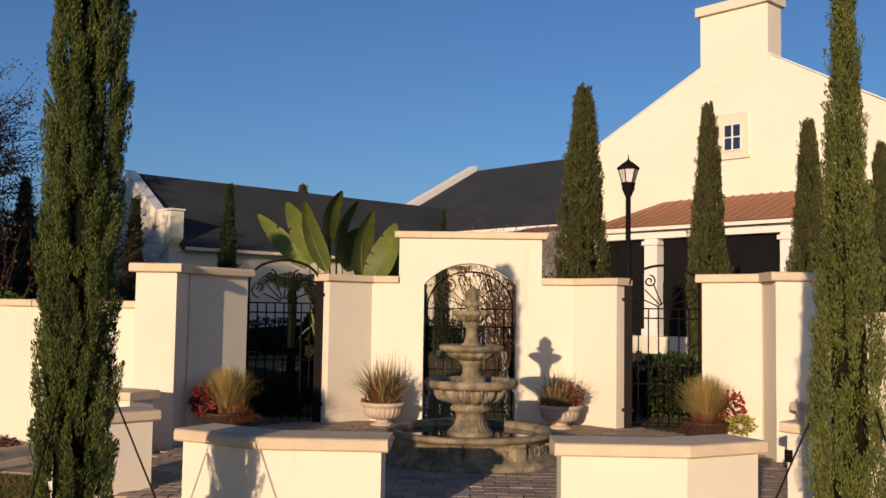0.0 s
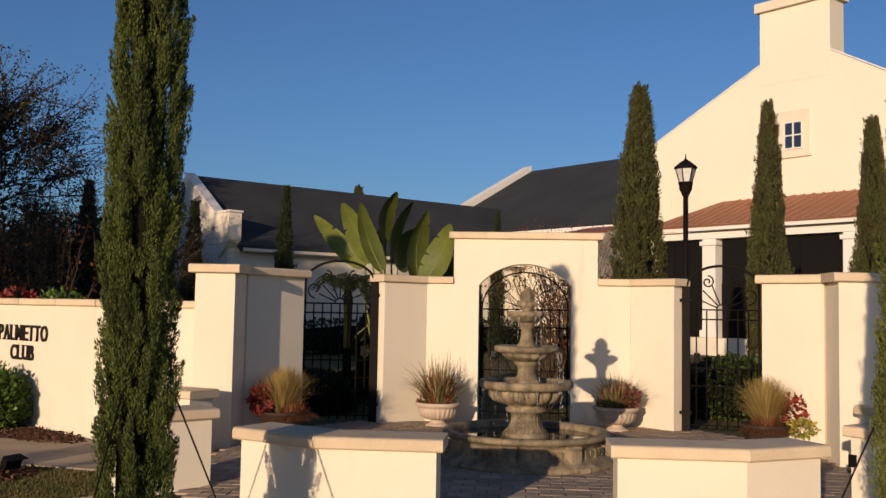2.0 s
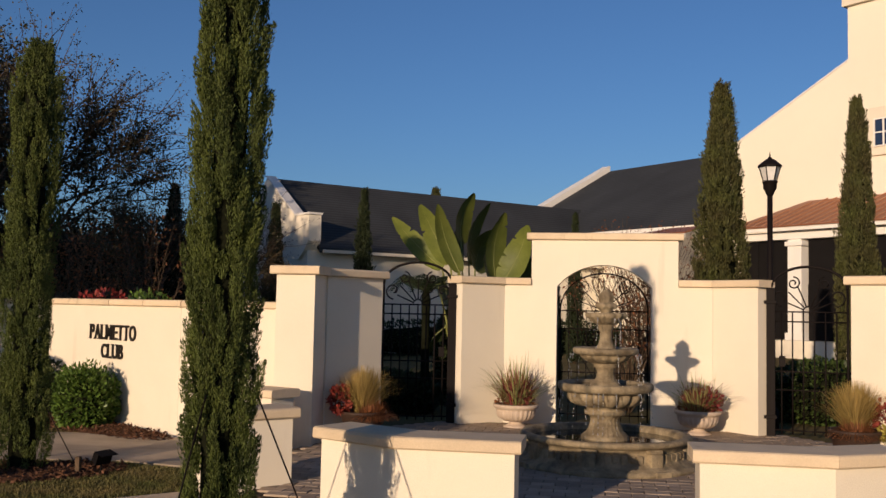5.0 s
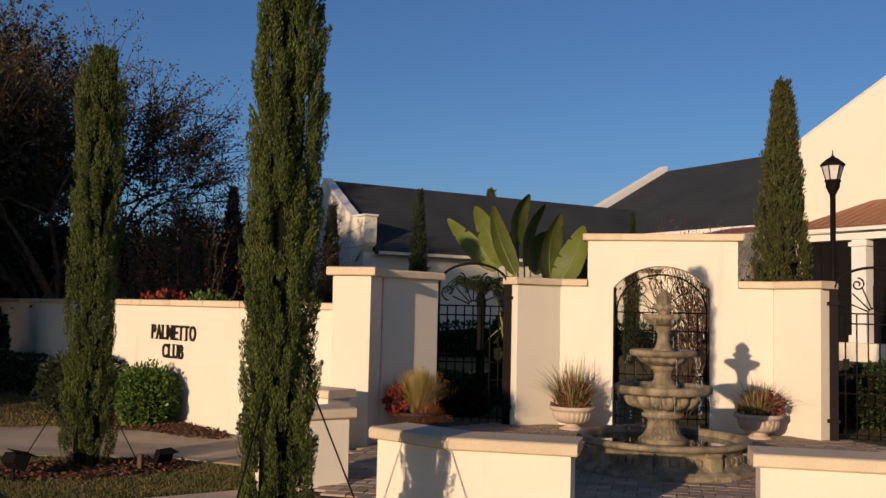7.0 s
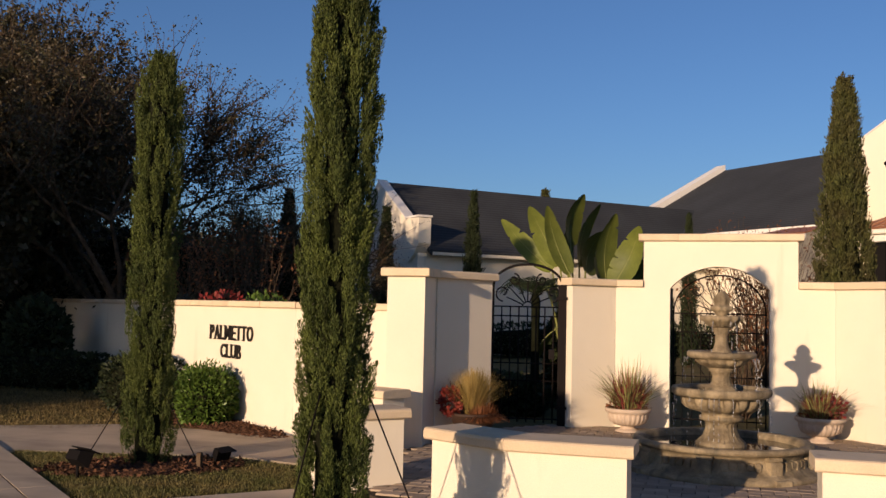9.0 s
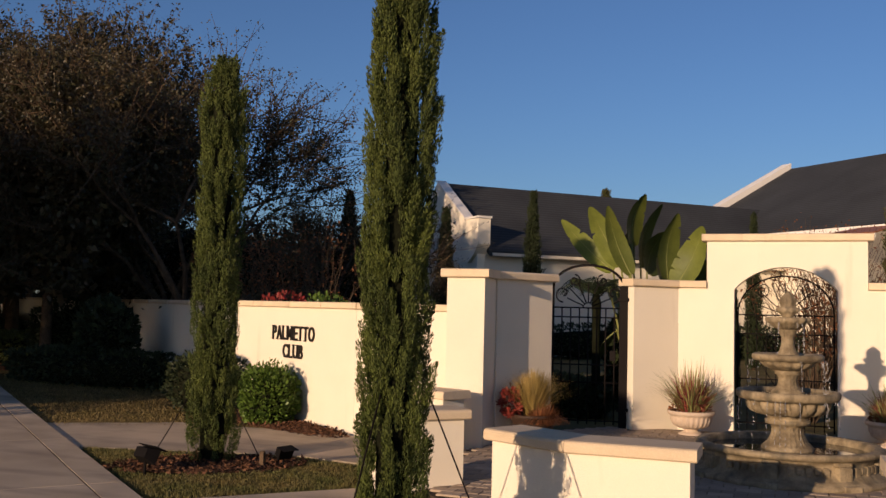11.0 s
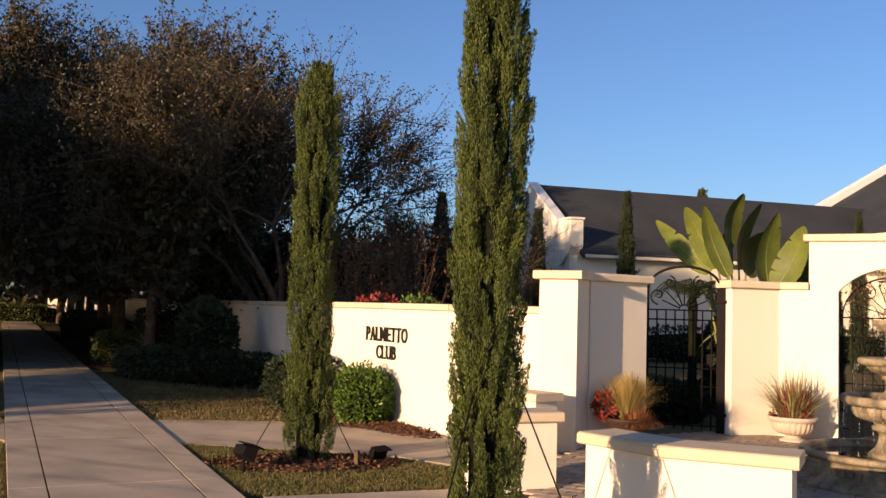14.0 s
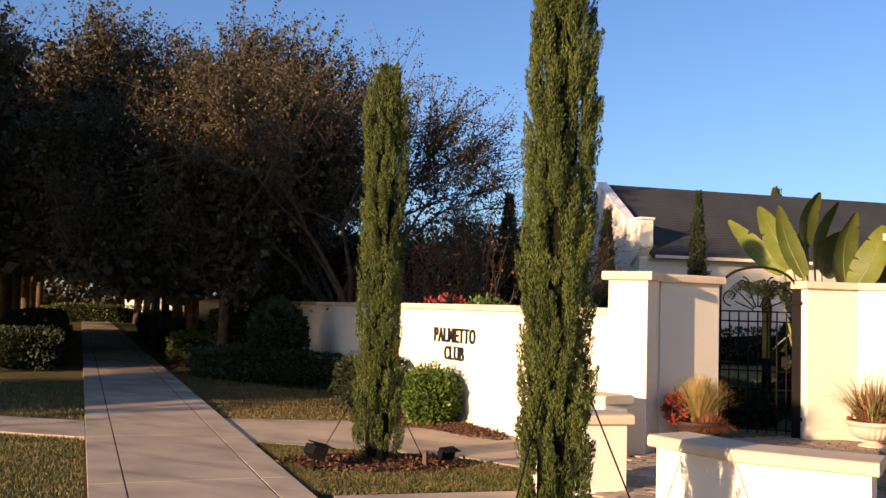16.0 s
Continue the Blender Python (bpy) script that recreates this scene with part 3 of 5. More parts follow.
for a in (-22.0, -16.2, -10.4):
    col = hpart("column", hbox((a - 0.30, PB0 + 0.02, 0.67), (a + 0.30, PB0 + 0.62, 4.55)), WHITE)
    hpart("capital", hbox((a - 0.38, PB0 - 0.06, 4.30), (a + 0.38, PB0 + 0.70, 4.46)), WHITE, col)
    hpart("column_base", hbox((a - 0.38, PB0 - 0.06, 0.67), (a + 0.38, PB0 + 0.70, 0.95)), WHITE, col)
# opaque dark sheets fill the bays in place of the shaded interior
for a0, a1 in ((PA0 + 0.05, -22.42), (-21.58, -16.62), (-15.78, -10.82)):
    screen = hpart("porch_screen", hbox((a0, PB0 + 0.30, 0.68), (a1, PB0 + 0.33, 4.54)), PORCH_SHADE, None, "near-black sheet between porch columns, in place of the shade inside")
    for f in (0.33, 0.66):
        hpart("screen_post", hbox((a0 + (a1 - a0) * f - 0.04, PB0 + 0.26, 0.68), (a0 + (a1 - a0) * f + 0.04, PB0 + 0.29, 4.54)), PORCH_SHADE, screen)
# grey-roofed wing behind, beside the gable
wing = thing("rear_wing", "pale stucco wing with dark shingle roof and white rake", "building")
WA0, WA1, WA2 = -35.8, -23.4, -29.0
vs = [(WA0, 28.2, 4.82), (WA1, 28.2, 4.82), (WA2, 35.6, 8.85), (WA0, 35.6, 8.85), (WA0, 43, 5.0), (WA2, 43, 5.0)]
hpart("wall", ([(WA0 + 0.3, 28.6, -0.05), (-25.0, 28.6, -0.05), (WA2 - 1.5, 42.6, -0.05), (WA0 + 0.3, 42.6, -0.05), (WA0 + 0.3, 28.6, 4.8), (-25.0, 28.6, 4.8), (WA2 - 1.5, 42.6, 4.9), (WA0 + 0.3, 42.6, 4.9), (WA0 + 0.3, 35.6, 8.6), (WA2 - 0.8, 35.6, 8.6)],
               [(0, 1, 5, 4), (1, 2, 6, 9, 5), (2, 3, 7, 6), (3, 0, 4, 8, 7), (4, 5, 9, 8), (7, 8, 9, 6)]), STUCCO_HOUSE, wing)
hpart("roof", (vs + [(x, y, z + 0.15) for x, y, z in vs], [(0, 1, 2, 3), (6, 9, 8, 7), (3, 2, 5, 4), (9, 10, 11, 8), (0, 6, 7, 1), (4, 5, 11, 10), (0, 3, 9, 6), (3, 4, 10, 9), (1, 7, 8, 2), (2, 8, 11, 5)]), SHINGLE, wing)
hpart("rake_trim", ([(WA0 - 0.25, 28.0, 4.9), (WA0 + 0.35, 28.0, 4.9), (WA0 + 0.35, 35.6, 8.85), (WA0 - 0.25, 35.6, 8.85), (WA0 - 0.25, 28.0, 5.22), (WA0 + 0.35, 28.0, 5.22), (WA0 + 0.35, 35.6, 9.27), (WA0 - 0.25, 35.6, 9.27)],
                    [(3, 2, 1, 0), (4, 5, 6, 7), (0, 1, 5, 4), (1, 2, 6, 5), (2, 3, 7, 6), (3, 0, 4, 7)]), WHITE, wing)
hpart("fascia", hbox((WA0 + 0.4, 28.0, 4.74), (WA1 + 0.2, 28.18, 4.93)), WHITE, wing)
hpart("lean_to_roof", ([(-25.7, 26.9, 4.52), (-23.0, 26.9, 4.52), (-23.0, 27.98, 4.82), (-24.6, 27.98, 4.82), (-25.7, 26.9, 4.57), (-23.0, 26.9, 4.57), (-23.0, 27.98, 4.87), (-24.6, 27.98, 4.87)],
                       [(3, 2, 1, 0), (4, 5, 6, 7), (0, 1, 5, 4), (1, 2, 6, 5), (2, 3, 7, 6), (3, 0, 4, 7)]), METAL_ROOF, wing)
hpart("lean_to_fascia", hbox((-25.75, 26.85, 4.36), (-23.0, 26.95, 4.515)), WHITE, wing)
# low hall on the other side, gable end towards the court
hall = thing("side_hall", "low stucco hall with dark shingle roof and parapet gable", "building")
R_A, E_A, R_Z, E_Z, H0, H1 = -32.45, -28.7, 6.34, 3.62, 14.8, 34.5
far_a = 2 * R_A - E_A
hpart("wall", ([(far_a + 0.3, H0 + 0.3, -0.05), (E_A - 0.35, H0 + 0.3, -0.05), (E_A - 0.35, H1, -0.05), (far_a + 0.3, H1, -0.05), (far_a + 0.3, H0 + 0.3, E_Z), (E_A - 0.35, H0 + 0.3, E_Z), (E_A - 0.35, H1, E_Z), (far_a + 0.3, H1, E_Z), (R_A, H0 + 0.3, R_Z - 0.1), (R_A, H1, R_Z - 0.1)],
               [(0, 1, 5, 8, 4), (1, 2, 6, 5), (2, 3, 7, 9, 6), (3, 0, 4, 7), (5, 6, 9, 8), (4, 8, 9, 7)]), STUCCO_HOUSE, hall)
for e in (E_A, far_a):
    hpart("roof", ([(R_A, H0 + 0.30, R_Z), (R_A, H1, R_Z), (e, H1, E_Z), (e, H0 + 0.30, E_Z), (R_A, H0 + 0.30, R_Z - 0.2), (R_A, H1, R_Z - 0.2), (e, H1, E_Z - 0.2), (e, H0 + 0.30, E_Z - 0.2)],
                   [(0, 1, 2, 3), (7, 6, 5, 4), (0, 4, 5, 1), (1, 5, 6, 2), (2, 6, 7, 3), (3, 7, 4, 0)]), SHINGLE, hall)
hpart("gutter", hbox((E_A - 0.05, H0 + 0.4, E_Z - 0.19), (E_A + 0.08, H1, E_Z - 0.08)), TRIM, hall)
k = [(far_a + 0.2, -0.05), (E_A - 0.35, -0.05), (E_A - 0.35, 4.05), (R_A, R_Z + 0.02), (far_a + 0.2, 3.75)]
n = len(k)
hpart("gable_wall", ([(a, H0, z) for a, z in k] + [(a, H0 + 0.29, z) for a, z in k], [tuple(range(n))[::-1], tuple(range(n, 2 * n))] + [(i, (i + 1) % n, n + (i + 1) % n, n + i) for i in range(n)]), STUCCO_HOUSE, hall)
k = [(-29.72, 4.72), (-28.75, 4.70), (-28.75, 3.82), (-29.05, 3.50), (-29.5, 3.2), (-29.72, 3.2)]
n = len(k)
hpart("kneeler", ([(a, H0 - 0.13, z) for a, z in k] + [(a, H0 + 0.34, z) for a, z in k], [tuple(range(n))[::-1], tuple(range(n, 2 * n))] + [(i, (i + 1) % n, n + (i + 1) % n, n + i) for i in range(n)]), STUCCO_HOUSE, hall)
hpart("parapet_cap", hbox((-29.76, H0 - 0.16, 4.722), (-28.71, H0 + 0.38, 4.79)), WHITE, hall)

hpart("rake_coping", ([(a, b, z + dz) for dz in (0.0, 0.055) for a, b, z in ((R_A, H0 - 0.05, R_Z + 0.025), (-29.765, H0 - 0.05, 4.62), (-29.765, H0 + 0.34, 4.62), (R_A, H0 + 0.34, R_Z + 0.025))],
                      [(3, 2, 1, 0), (4, 5, 6, 7), (0, 1, 5, 4), (1, 2, 6, 5), (2, 3, 7, 6), (3, 0, 4, 7)]), WHITE, hall)

# ---------- cypresses ----------
def cypress_meshes(seed, h, r, n, top, base_w, size, power=0.75, plume=0.26, mat=CYPRESS):
    """Core and foliage of a columnar cypress: upright spindle-shaped plumes of short sprays, ragged outline. top: where the taper starts."""
    rng = np.random.default_rng(seed)

    def width(t):
        lo = base_w + (1 - base_w) * np.clip(t / 0.3, 0, 1) ** 0.7
        hi = np.where(t < top, 1.0, np.clip((1 - t) / (1 - top), 0, 1) ** power)
        return r * lo * hi

    count = int(2.5 * 2 * math.pi * r * h / (plume * plume * 0.36))
    order = np.arange(count)
    p_th = order * 2.39996 + rng.normal(0, 0.35, count)
    p_t = np.clip((order + 0.5) / count * 0.97 + rng.normal(0, 0.012, count), 0, 0.97) ** (0.92 if top > 0.6 else 1.15)
    p_len = plume * rng.uniform(0.6, 1.35, count)
    p_lean = rng.uniform(0.02, 0.30, count)
    p_in = rng.uniform(0.58, 0.94, count)
    p_len = np.minimum(p_len, (1 - p_t) * h * rng.uniform(0.3, 1.0, count) + 0.02)
    wild = rng.random(count) < 0.015
    p_lean[wild] += 0.18
    k = rng.integers(0, count, n)
    u = rng.beta(1.15, 1.1, n)
    th0, t0 = p_th[k], np.clip(p_t[k], 0, 1)
    w = width(np.clip(t0 + 0.5 * p_len[k] / h, 0, 0.985)) * (0.95 + 0.09 * np.sin(3 * th0 + 9 * t0) + 0.05 * np.sin(5 * th0 - 17 * t0))
    outward = np.stack([np.cos(th0), np.sin(th0), np.zeros(n)], -1)
    axis = unit(np.array([0, 0, 1.0]) + outward * p_lean[k][:, None])
    foot = outward * (w * p_in[k])[:, None]
    foot[:, 2] = t0 * h
    centre = foot + axis * (u * p_len[k])[:, None]
    ring = unit(np.cross(axis, rng.normal(size=(n, 3))))
    fat = plume * 0.125 * np.sqrt(np.clip(np.sin(math.pi * (0.12 + 0.88 * u)), 0, 1)) * rng.uniform(0.35, 1.0, n)
    base = centre + ring * fat[:, None]
    base[:, 2] = np.clip(base[:, 2], 0.02, h)
    d = unit(axis + ring * rng.uniform(0.05, 0.5, n)[:, None] + rng.normal(0, 0.17, (n, 3)))
    ln = size * rng.uniform(0.65, 1.6, n)
    vs, fs = slivers(rng, base, d, ln, ln * rng.uniform(0.18, 0.34, n))
    foliage = quads_mesh("foliage", vs, fs, mat)
    cv, cf = [], []
    st, sd = 26, 14
    for i in range(st):
        t = i / (st - 1)
        for j in range(sd):
            a = 2 * np.pi * j / sd
            rr = float(width(np.array(t * 0.985))) * (0.46 + 0.05 * math.sin(3 * a + 9 * t))
            cv.append((rr * math.cos(a), rr * math.sin(a), 0.06 + t * h * 0.97))
    for i in range(st - 1):
        for j in range(sd):
            cf.append((i * sd + j, i * sd + (j + 1) % sd, (i + 1) * sd + (j + 1) % sd, (i + 1) * sd + j))
    # the black core shows in the gaps as painted shade
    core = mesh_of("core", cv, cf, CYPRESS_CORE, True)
    trunk = mesh_of("trunk", *tube([(0, 0, -0.05), (0.01, 0, 0.2), (0, 0.01, h * 0.5)], r * 0.22, 10, True, r * 0.08), BARK, True)
    return trunk, core, foliage


def cypress(meshes, x, y, label, group="", turn=0.0, scale=1.0, wide=1.0):
    c = thing("cypress", label, "tree", group, m=pose(x, y, 0, 0, 0, turn))
    c.scale = (scale * wide, scale * wide, scale)
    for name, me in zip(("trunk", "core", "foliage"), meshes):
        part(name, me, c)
    return c


near_a = cypress_meshes(1, 3.78, 0.202, 210000, 0.84, 1.12, 0.0185, 0.5, 0.235)
cypress(near_a, -2.175, 5.17, "tall dark green columnar cypress held by guy wires")
near_b = cypress_meshes(2, 4.1, 0.220, 130000, 0.88, 1.22, 0.0215, 0.6, 0.245)
cypress(near_b, -5.40, 8.19, "columnar green cypress in a mulch ring on the lawn")
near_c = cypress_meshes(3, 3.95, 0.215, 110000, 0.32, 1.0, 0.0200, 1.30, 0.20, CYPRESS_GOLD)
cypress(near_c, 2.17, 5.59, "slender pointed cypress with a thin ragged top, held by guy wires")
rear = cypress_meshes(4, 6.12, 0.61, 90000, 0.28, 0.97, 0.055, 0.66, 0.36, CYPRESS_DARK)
for x, y, sc, rot, wide in ((2.16, 18.88, 1.0, 0, 1.0), (5.01, 20.39, 1.0, 100, 0.80), (7.27, 20.76, 0.96, 200, 0.85), (9.4, 22.08, 0.92, 300, 0.9)):
    cypress(rear, x, y, "pointed green cypress behind the garden wall", "cypresses behind the wall", rot, sc, wide)
# dark foliage colour holds the shade that walls and trees throw on these
slim = cypress_meshes(5, 4.7, 0.27, 24000, 0.40, 0.95, 0.055, 0.85, 0.24, SHADED_LEAF)
for x, y, sc, rot, wide in ((-10.43, 21.6, 0.96, 0, 1.4), (-6.07, 23.2, 0.98, 70, 1.15), (-7.50, 20.67, 0.84, 140, 1.3)):
    cypress(slim, x, y, "slim cypress behind the garden wall, coloured dark for shade", "cypresses behind the wall", rot, sc, wide)
cypress(slim, -1.0, 30.0, "slim cypress behind the garden wall, coloured dark for shade", "cypresses behind the wall", 20)
cypress(rear, -10.8, 59.0, "distant cypress top beyond the hall roof", "", 50, 1.52)


# ---------- oaks ----------
def oak_meshes(seed, h, spread, n_leaf, leaf, low, bare=0.0, shoots=0, lift=0.9, mass=0):
    """Trunk, limbs that fork three times, and leaves gathered round the twig ends."""
    rng = np.random.default_rng(seed)
    pieces, tips = [], []

    def grow(p, d, ln, r, depth):
        q = p
        pts = [tuple(p)]
        for _ in range(4):
            d = d + rng.normal(0, 0.13, 3)
            d[2] += 0.05
            d /= np.linalg.norm(d)
            q = q + d * ln / 4
            pts.append(tuple(q))
            if depth <= 2:
                tips.append(q.copy())
        pieces.append(tube(pts, r, 7 if depth > 1 else 5, False, r * 0.6))
        if depth == 0:
            return
        for _ in range(3 if depth > 1 else 4):
            nd = d + rng.normal(0, 0.55, 3) * (1.0, 1.0, 0.6)
            nd /= np.linalg.norm(nd)
            grow(q, nd, ln * rng.uniform(0.6, 0.82), r * 0.58, depth - 1)

    trunk = tube([(0, 0, -0.05), (0.03, 0.02, low * 0.5), (0.0, 0.05, low)], 0.022 * h, 12, False, 0.017 * h)
    for k in range(5):
        th = 2 * math.pi * k / 5 + rng.uniform(-0.4, 0.4)
        d = np.array([math.cos(th) * spread, math.sin(th) * spread, rng.uniform(0.5, 1.1)])
        grow(np.array([0, 0.05, low - 0.1]), d / np.linalg.norm(d), (h - low) * 0.42, 0.010 * h, 3)
    tips = np.array(tips)
    if shoots:   # thin upright twigs that break the outline
        ends, extra = tips[rng.integers(0, len(tips), shoots)], []
        for p in ends:
            d = rng.normal(0, 0.35, 3) + np.array([0, 0, lift]) + 0.5 * np.array([p[0], p[1], 0]) / (np.hypot(p[0], p[1]) + 0.1)
            d /= np.linalg.norm(d)
            ln = rng.uniform(0.5, 1.4) ** 1.6 + 0.3
            mid = p + d * ln * 0.5 + rng.normal(0, 0.05, 3)
            pieces.append(tube([tuple(p), tuple(mid), tuple(p + d * ln)], 0.012, 4, False, 0.003))
            for u in (0.3, 0.5, 0.65, 0.8, 0.9, 1.0):
                extra.append(p + (mid - p) * min(1, 2 * u) + (p + d * ln - mid) * max(0, 2 * u - 1))
        extra = np.array(extra)
    k = rng.integers(0, len(tips), n_leaf)
    base = tips[k] + rng.normal(0, 1, (n_leaf, 3)) * (0.035 * h * (1 - bare) + 0.05)
    if shoots:
        m = int(n_leaf * 0.45)
        base[:m] = extra[rng.integers(0, len(extra), m)] + rng.normal(0, 0.07, (m, 3))
    inner = np.arange(n_leaf) > n_leaf * (0.6 + 0.4 * bare)   # dense shade leaves inside and hanging low
    base[inner, 2] -= rng.exponential(0.085 * h, inner.sum())
    base[inner, :2] *= rng.uniform(0.55, 1.0, (inner.sum(), 1))
    base[:, 2] = np.maximum(base[:, 2], low * rng.uniform(0.95, 1.25, n_leaf))
    d = unit(rng.normal(0, 1, (n_leaf, 3)) + np.array([0, 0, -0.2]))
    ln = leaf * rng.uniform(0.6, 1.4, n_leaf) * np.where(inner, 1.8 if shoots else 1.2, 1.0)
    vs, fs = slivers(rng, base, d, ln, ln * 0.55)
    if mass:   # overlapping sprays deep in the crown
        k = rng.integers(0, len(tips), mass)
        f = rng.uniform(0.35, 0.88, (mass, 1))
        at = tips[k] * np.concatenate([f, f, 0.55 + 0.42 * f], 1) + rng.normal(0, 0.12, (mass, 3))
        at[:, 2] = np.maximum(at[:, 2] - rng.exponential(0.06 * h, mass), low * rng.uniform(0.95, 1.3, mass))
        ml = rng.uniform(0.25, 0.55, mass)
        mv, mf = slivers(rng, at, unit(rng.normal(0, 1, (mass, 3))), ml, ml * 0.6)
        vs, fs = np.concatenate([vs, mv]), np.concatenate([fs, mf + len(vs)])
    return (mesh_of("trunk", *trunk, BARK, True), mesh_of("bough", *join(pieces), BARK, True), quads_mesh("crown", vs, fs, OAK))


def oak(meshes, x, y, label, scale=1.0, turn=0.0, group="oaks along the sidewalk", wide=1.0):
    o = thing("oak_tree", label, "tree", group, m=pose(x, y, 0, 0, 0, turn))
    o.scale = (scale * wide, scale * wide, scale)
    for name, me in zip(("trunk", "bough", "crown"), meshes):
        part(name, me, o)
    return o


oak_near = oak_meshes(11, 8.6, 1.0, 120000, 0.095, 2.4, 0.25, 1500, 0.75, 16000)
oak_a = oak_meshes(14, 9.5, 1.0, 11000, 0.40, 2.8)
oak_b = oak_meshes(12, 8.8, 1.2, 11000, 0.40, 2.7)
for i, (m, s, w, sc) in enumerate(((oak_near, 14.5, 3.0, 0.74), (oak_near, 21.0, 3.0, 1.02), (oak_near, 18.5, -2.6, 0.98), (oak_b, 24.5, 3.3, 0.95), (oak_a, 28.5, 3.3, 1.0), (oak_b, 34, 3.3, 1.0), (oak_a, 40, 3.3, 1.05), (oak_b, 47, 3.3, 1.1), (oak_a, 56, 3.3, 1.2),
                                   (oak_b, 23.5, -2.6, 1.0), (oak_a, 29, -2.6, 1.05), (oak_b, 35, -2.6, 1.05), (oak_a, 42, -2.6, 1.1), (oak_b, 49, -2.6, 1.1), (oak_a, 57, -2.6, 1.2),
                                   (oak_b, 22, -10, 1.1), (oak_a, 30, -11, 1.1), (oak_b, 39, -11, 1.1), (oak_a, 50, -12, 1.2), (oak_b, 64, -12, 1.3),
                                   (oak_a, 66, 9.0, 1.2), (oak_b, 72, 8.0, 1.3), (oak_a, 80, -5.0, 1.3),
                                   (oak_b, 20.5, -8.5, 1.0))):
    x, y = path_pt(s, w)
    oak(m, x, y, "dark spreading oak beside the sidewalk", sc, 47 * i)
# unseen oaks placed on the open lawn to shade sidewalk, hedges and hall, with one gap of sun
SUN_SIDE = Vector((SUN_DIR.y, -SUN_DIR.x))
for i, (side, along, m, sc, wide) in enumerate(((-15.8, -12, oak_b, 1.0, 0.68), (-15.6, -20, oak_a, 1.1, 0.62), (-20.9, -2, oak_a, 0.98, 0.7), (-26.0, 0, oak_a, 0.92, 0.92), (-31.5, 1, oak_b, 0.9, 1.0), (-30.0, -10, oak_a, 0.95, 1.0), (-30.6, -20, oak_b, 1.15, 0.95), (-39.0, -6, oak_a, 1.2, 1.0), (-40.0, -18, oak_b, 1.3, 1.0))):
    x, y = SUN_SIDE.x * side + SUN_DIR.x * along, SUN_SIDE.y * side + SUN_DIR.y * along
    oak(m, x, y, "dark spreading oak out of view on the lawn, placed for its shade", sc, 61 * i, wide=wide)
light_tree = oak_meshes(13, 6.4, 0.85, 28000, 0.062, 1.5, 0.8, 520, 0.4)
oak(light_tree, -11.7, 16.6, "thin half-bare tree with small leaves behind the wall", 1.0, 30, "thin trees behind the wall")
oak(light_tree, -9.5, 18.8, "thin half-bare tree with small leaves behind the wall", 0.60, 250, "thin trees behind the wall")
oak(light_tree, -13.1, 18.0, "thin half-bare tree with small leaves behind the wall", 1.0, 130, "thin trees behind the wall")


# ---------- fountain ----------
FX, FY = -0.01, 10.2
fountain = thing("fountain", "three-tiered weathered cast-stone fountain in a round basin", "fountain", m=pose(FX, FY, 0.014))
basin = part("basin", fixed("basin", lathe([(0.96, 0), (0.975, 0.03), (0.97, 0.06), (0.90, 0.085), (0.835, 0.13), (0.80, 0.22), (0.815, 0.255), (0.86, 0.27), (0.89, 0.285), (0.895, 0.315), (0.87, 0.335), (0.80, 0.33), (0.775, 0.30), (0.76, 0.12), (0.0, 0.11)], 96), FOUNTAIN, True), fountain)
for k in range(8):
    th = 360 / 8 * k + 35
    part("pilaster", fixed("pilaster", join([prism([(0.80, -0.10), (0.99, -0.085), (0.99, 0.085), (0.80, 0.10)], 0.005, 0.07, 0.008), prism([(0.76, -0.075), (0.88, -0.065), (0.88, 0.065), (0.76, 0.075)], 0.07, 0.225, 0.01), prism([(0.76, -0.085), (0.865, -0.075), (0.865, 0.075), (0.76, 0.085)], 0.222, 0.262, 0.008)]), FOUNTAIN), basin, m=pose(0, 0, 0, 0, 0, th))
    for j in range(5):
        part("relief_block", fixed("relief_block", prism([(0.79, -0.035), (0.845, -0.028), (0.845, 0.028), (0.79, 0.035)], 0.12 + 0.02 * (j % 2), 0.21, 0.012), FOUNTAIN), basin, m=pose(0, 0, 0, 0, 0, th + 12 + j * 5.4))
part("pool_water", fixed("pool_water", lathe([(0.765, 0.262), (0.765, 0.266)], 64), WATER), fountain)
part("pedestal", fixed("pedestal", lathe([(0.25, 0.11), (0.25, 0.29), (0.235, 0.31), (0.19, 0.35), (0.16, 0.42), (0.155, 0.48), (0.175, 0.51), (0.215, 0.52), (0.22, 0.555), (0.19, 0.565), (0.20, 0.59), (0.235, 0.60), (0.24, 0.625), (0.22, 0.64)], 72, 24, 0.07, (2, 5)), FOUNTAIN, True), fountain)
bowl = part("lower_bowl", fixed("lower_bowl", lathe([(0.22, 0.605), (0.30, 0.612), (0.365, 0.64), (0.405, 0.685), (0.415, 0.73), (0.39, 0.752), (0.46, 0.758), (0.495, 0.785), (0.50, 0.83), (0.485, 0.85), (0.45, 0.845), (0.42, 0.80), (0.2, 0.75), (0, 0.74)], 128, 16, 0.17, (1, 4)), FOUNTAIN, True), fountain)
part("bowl_water", fixed("bowl_water", lathe([(0.435, 0.815), (0.435, 0.818)], 48), WATER), bowl)
part("lower_stem", fixed("lower_stem", lathe([(0.16, 0.74), (0.16, 0.84), (0.13, 0.86), (0.10, 0.90), (0.092, 0.96), (0.105, 1.00), (0.13, 1.015), (0.12, 1.03), (0.15, 1.045)], 48, 16, 0.06, (2, 5)), FOUNTAIN, True), fountain)
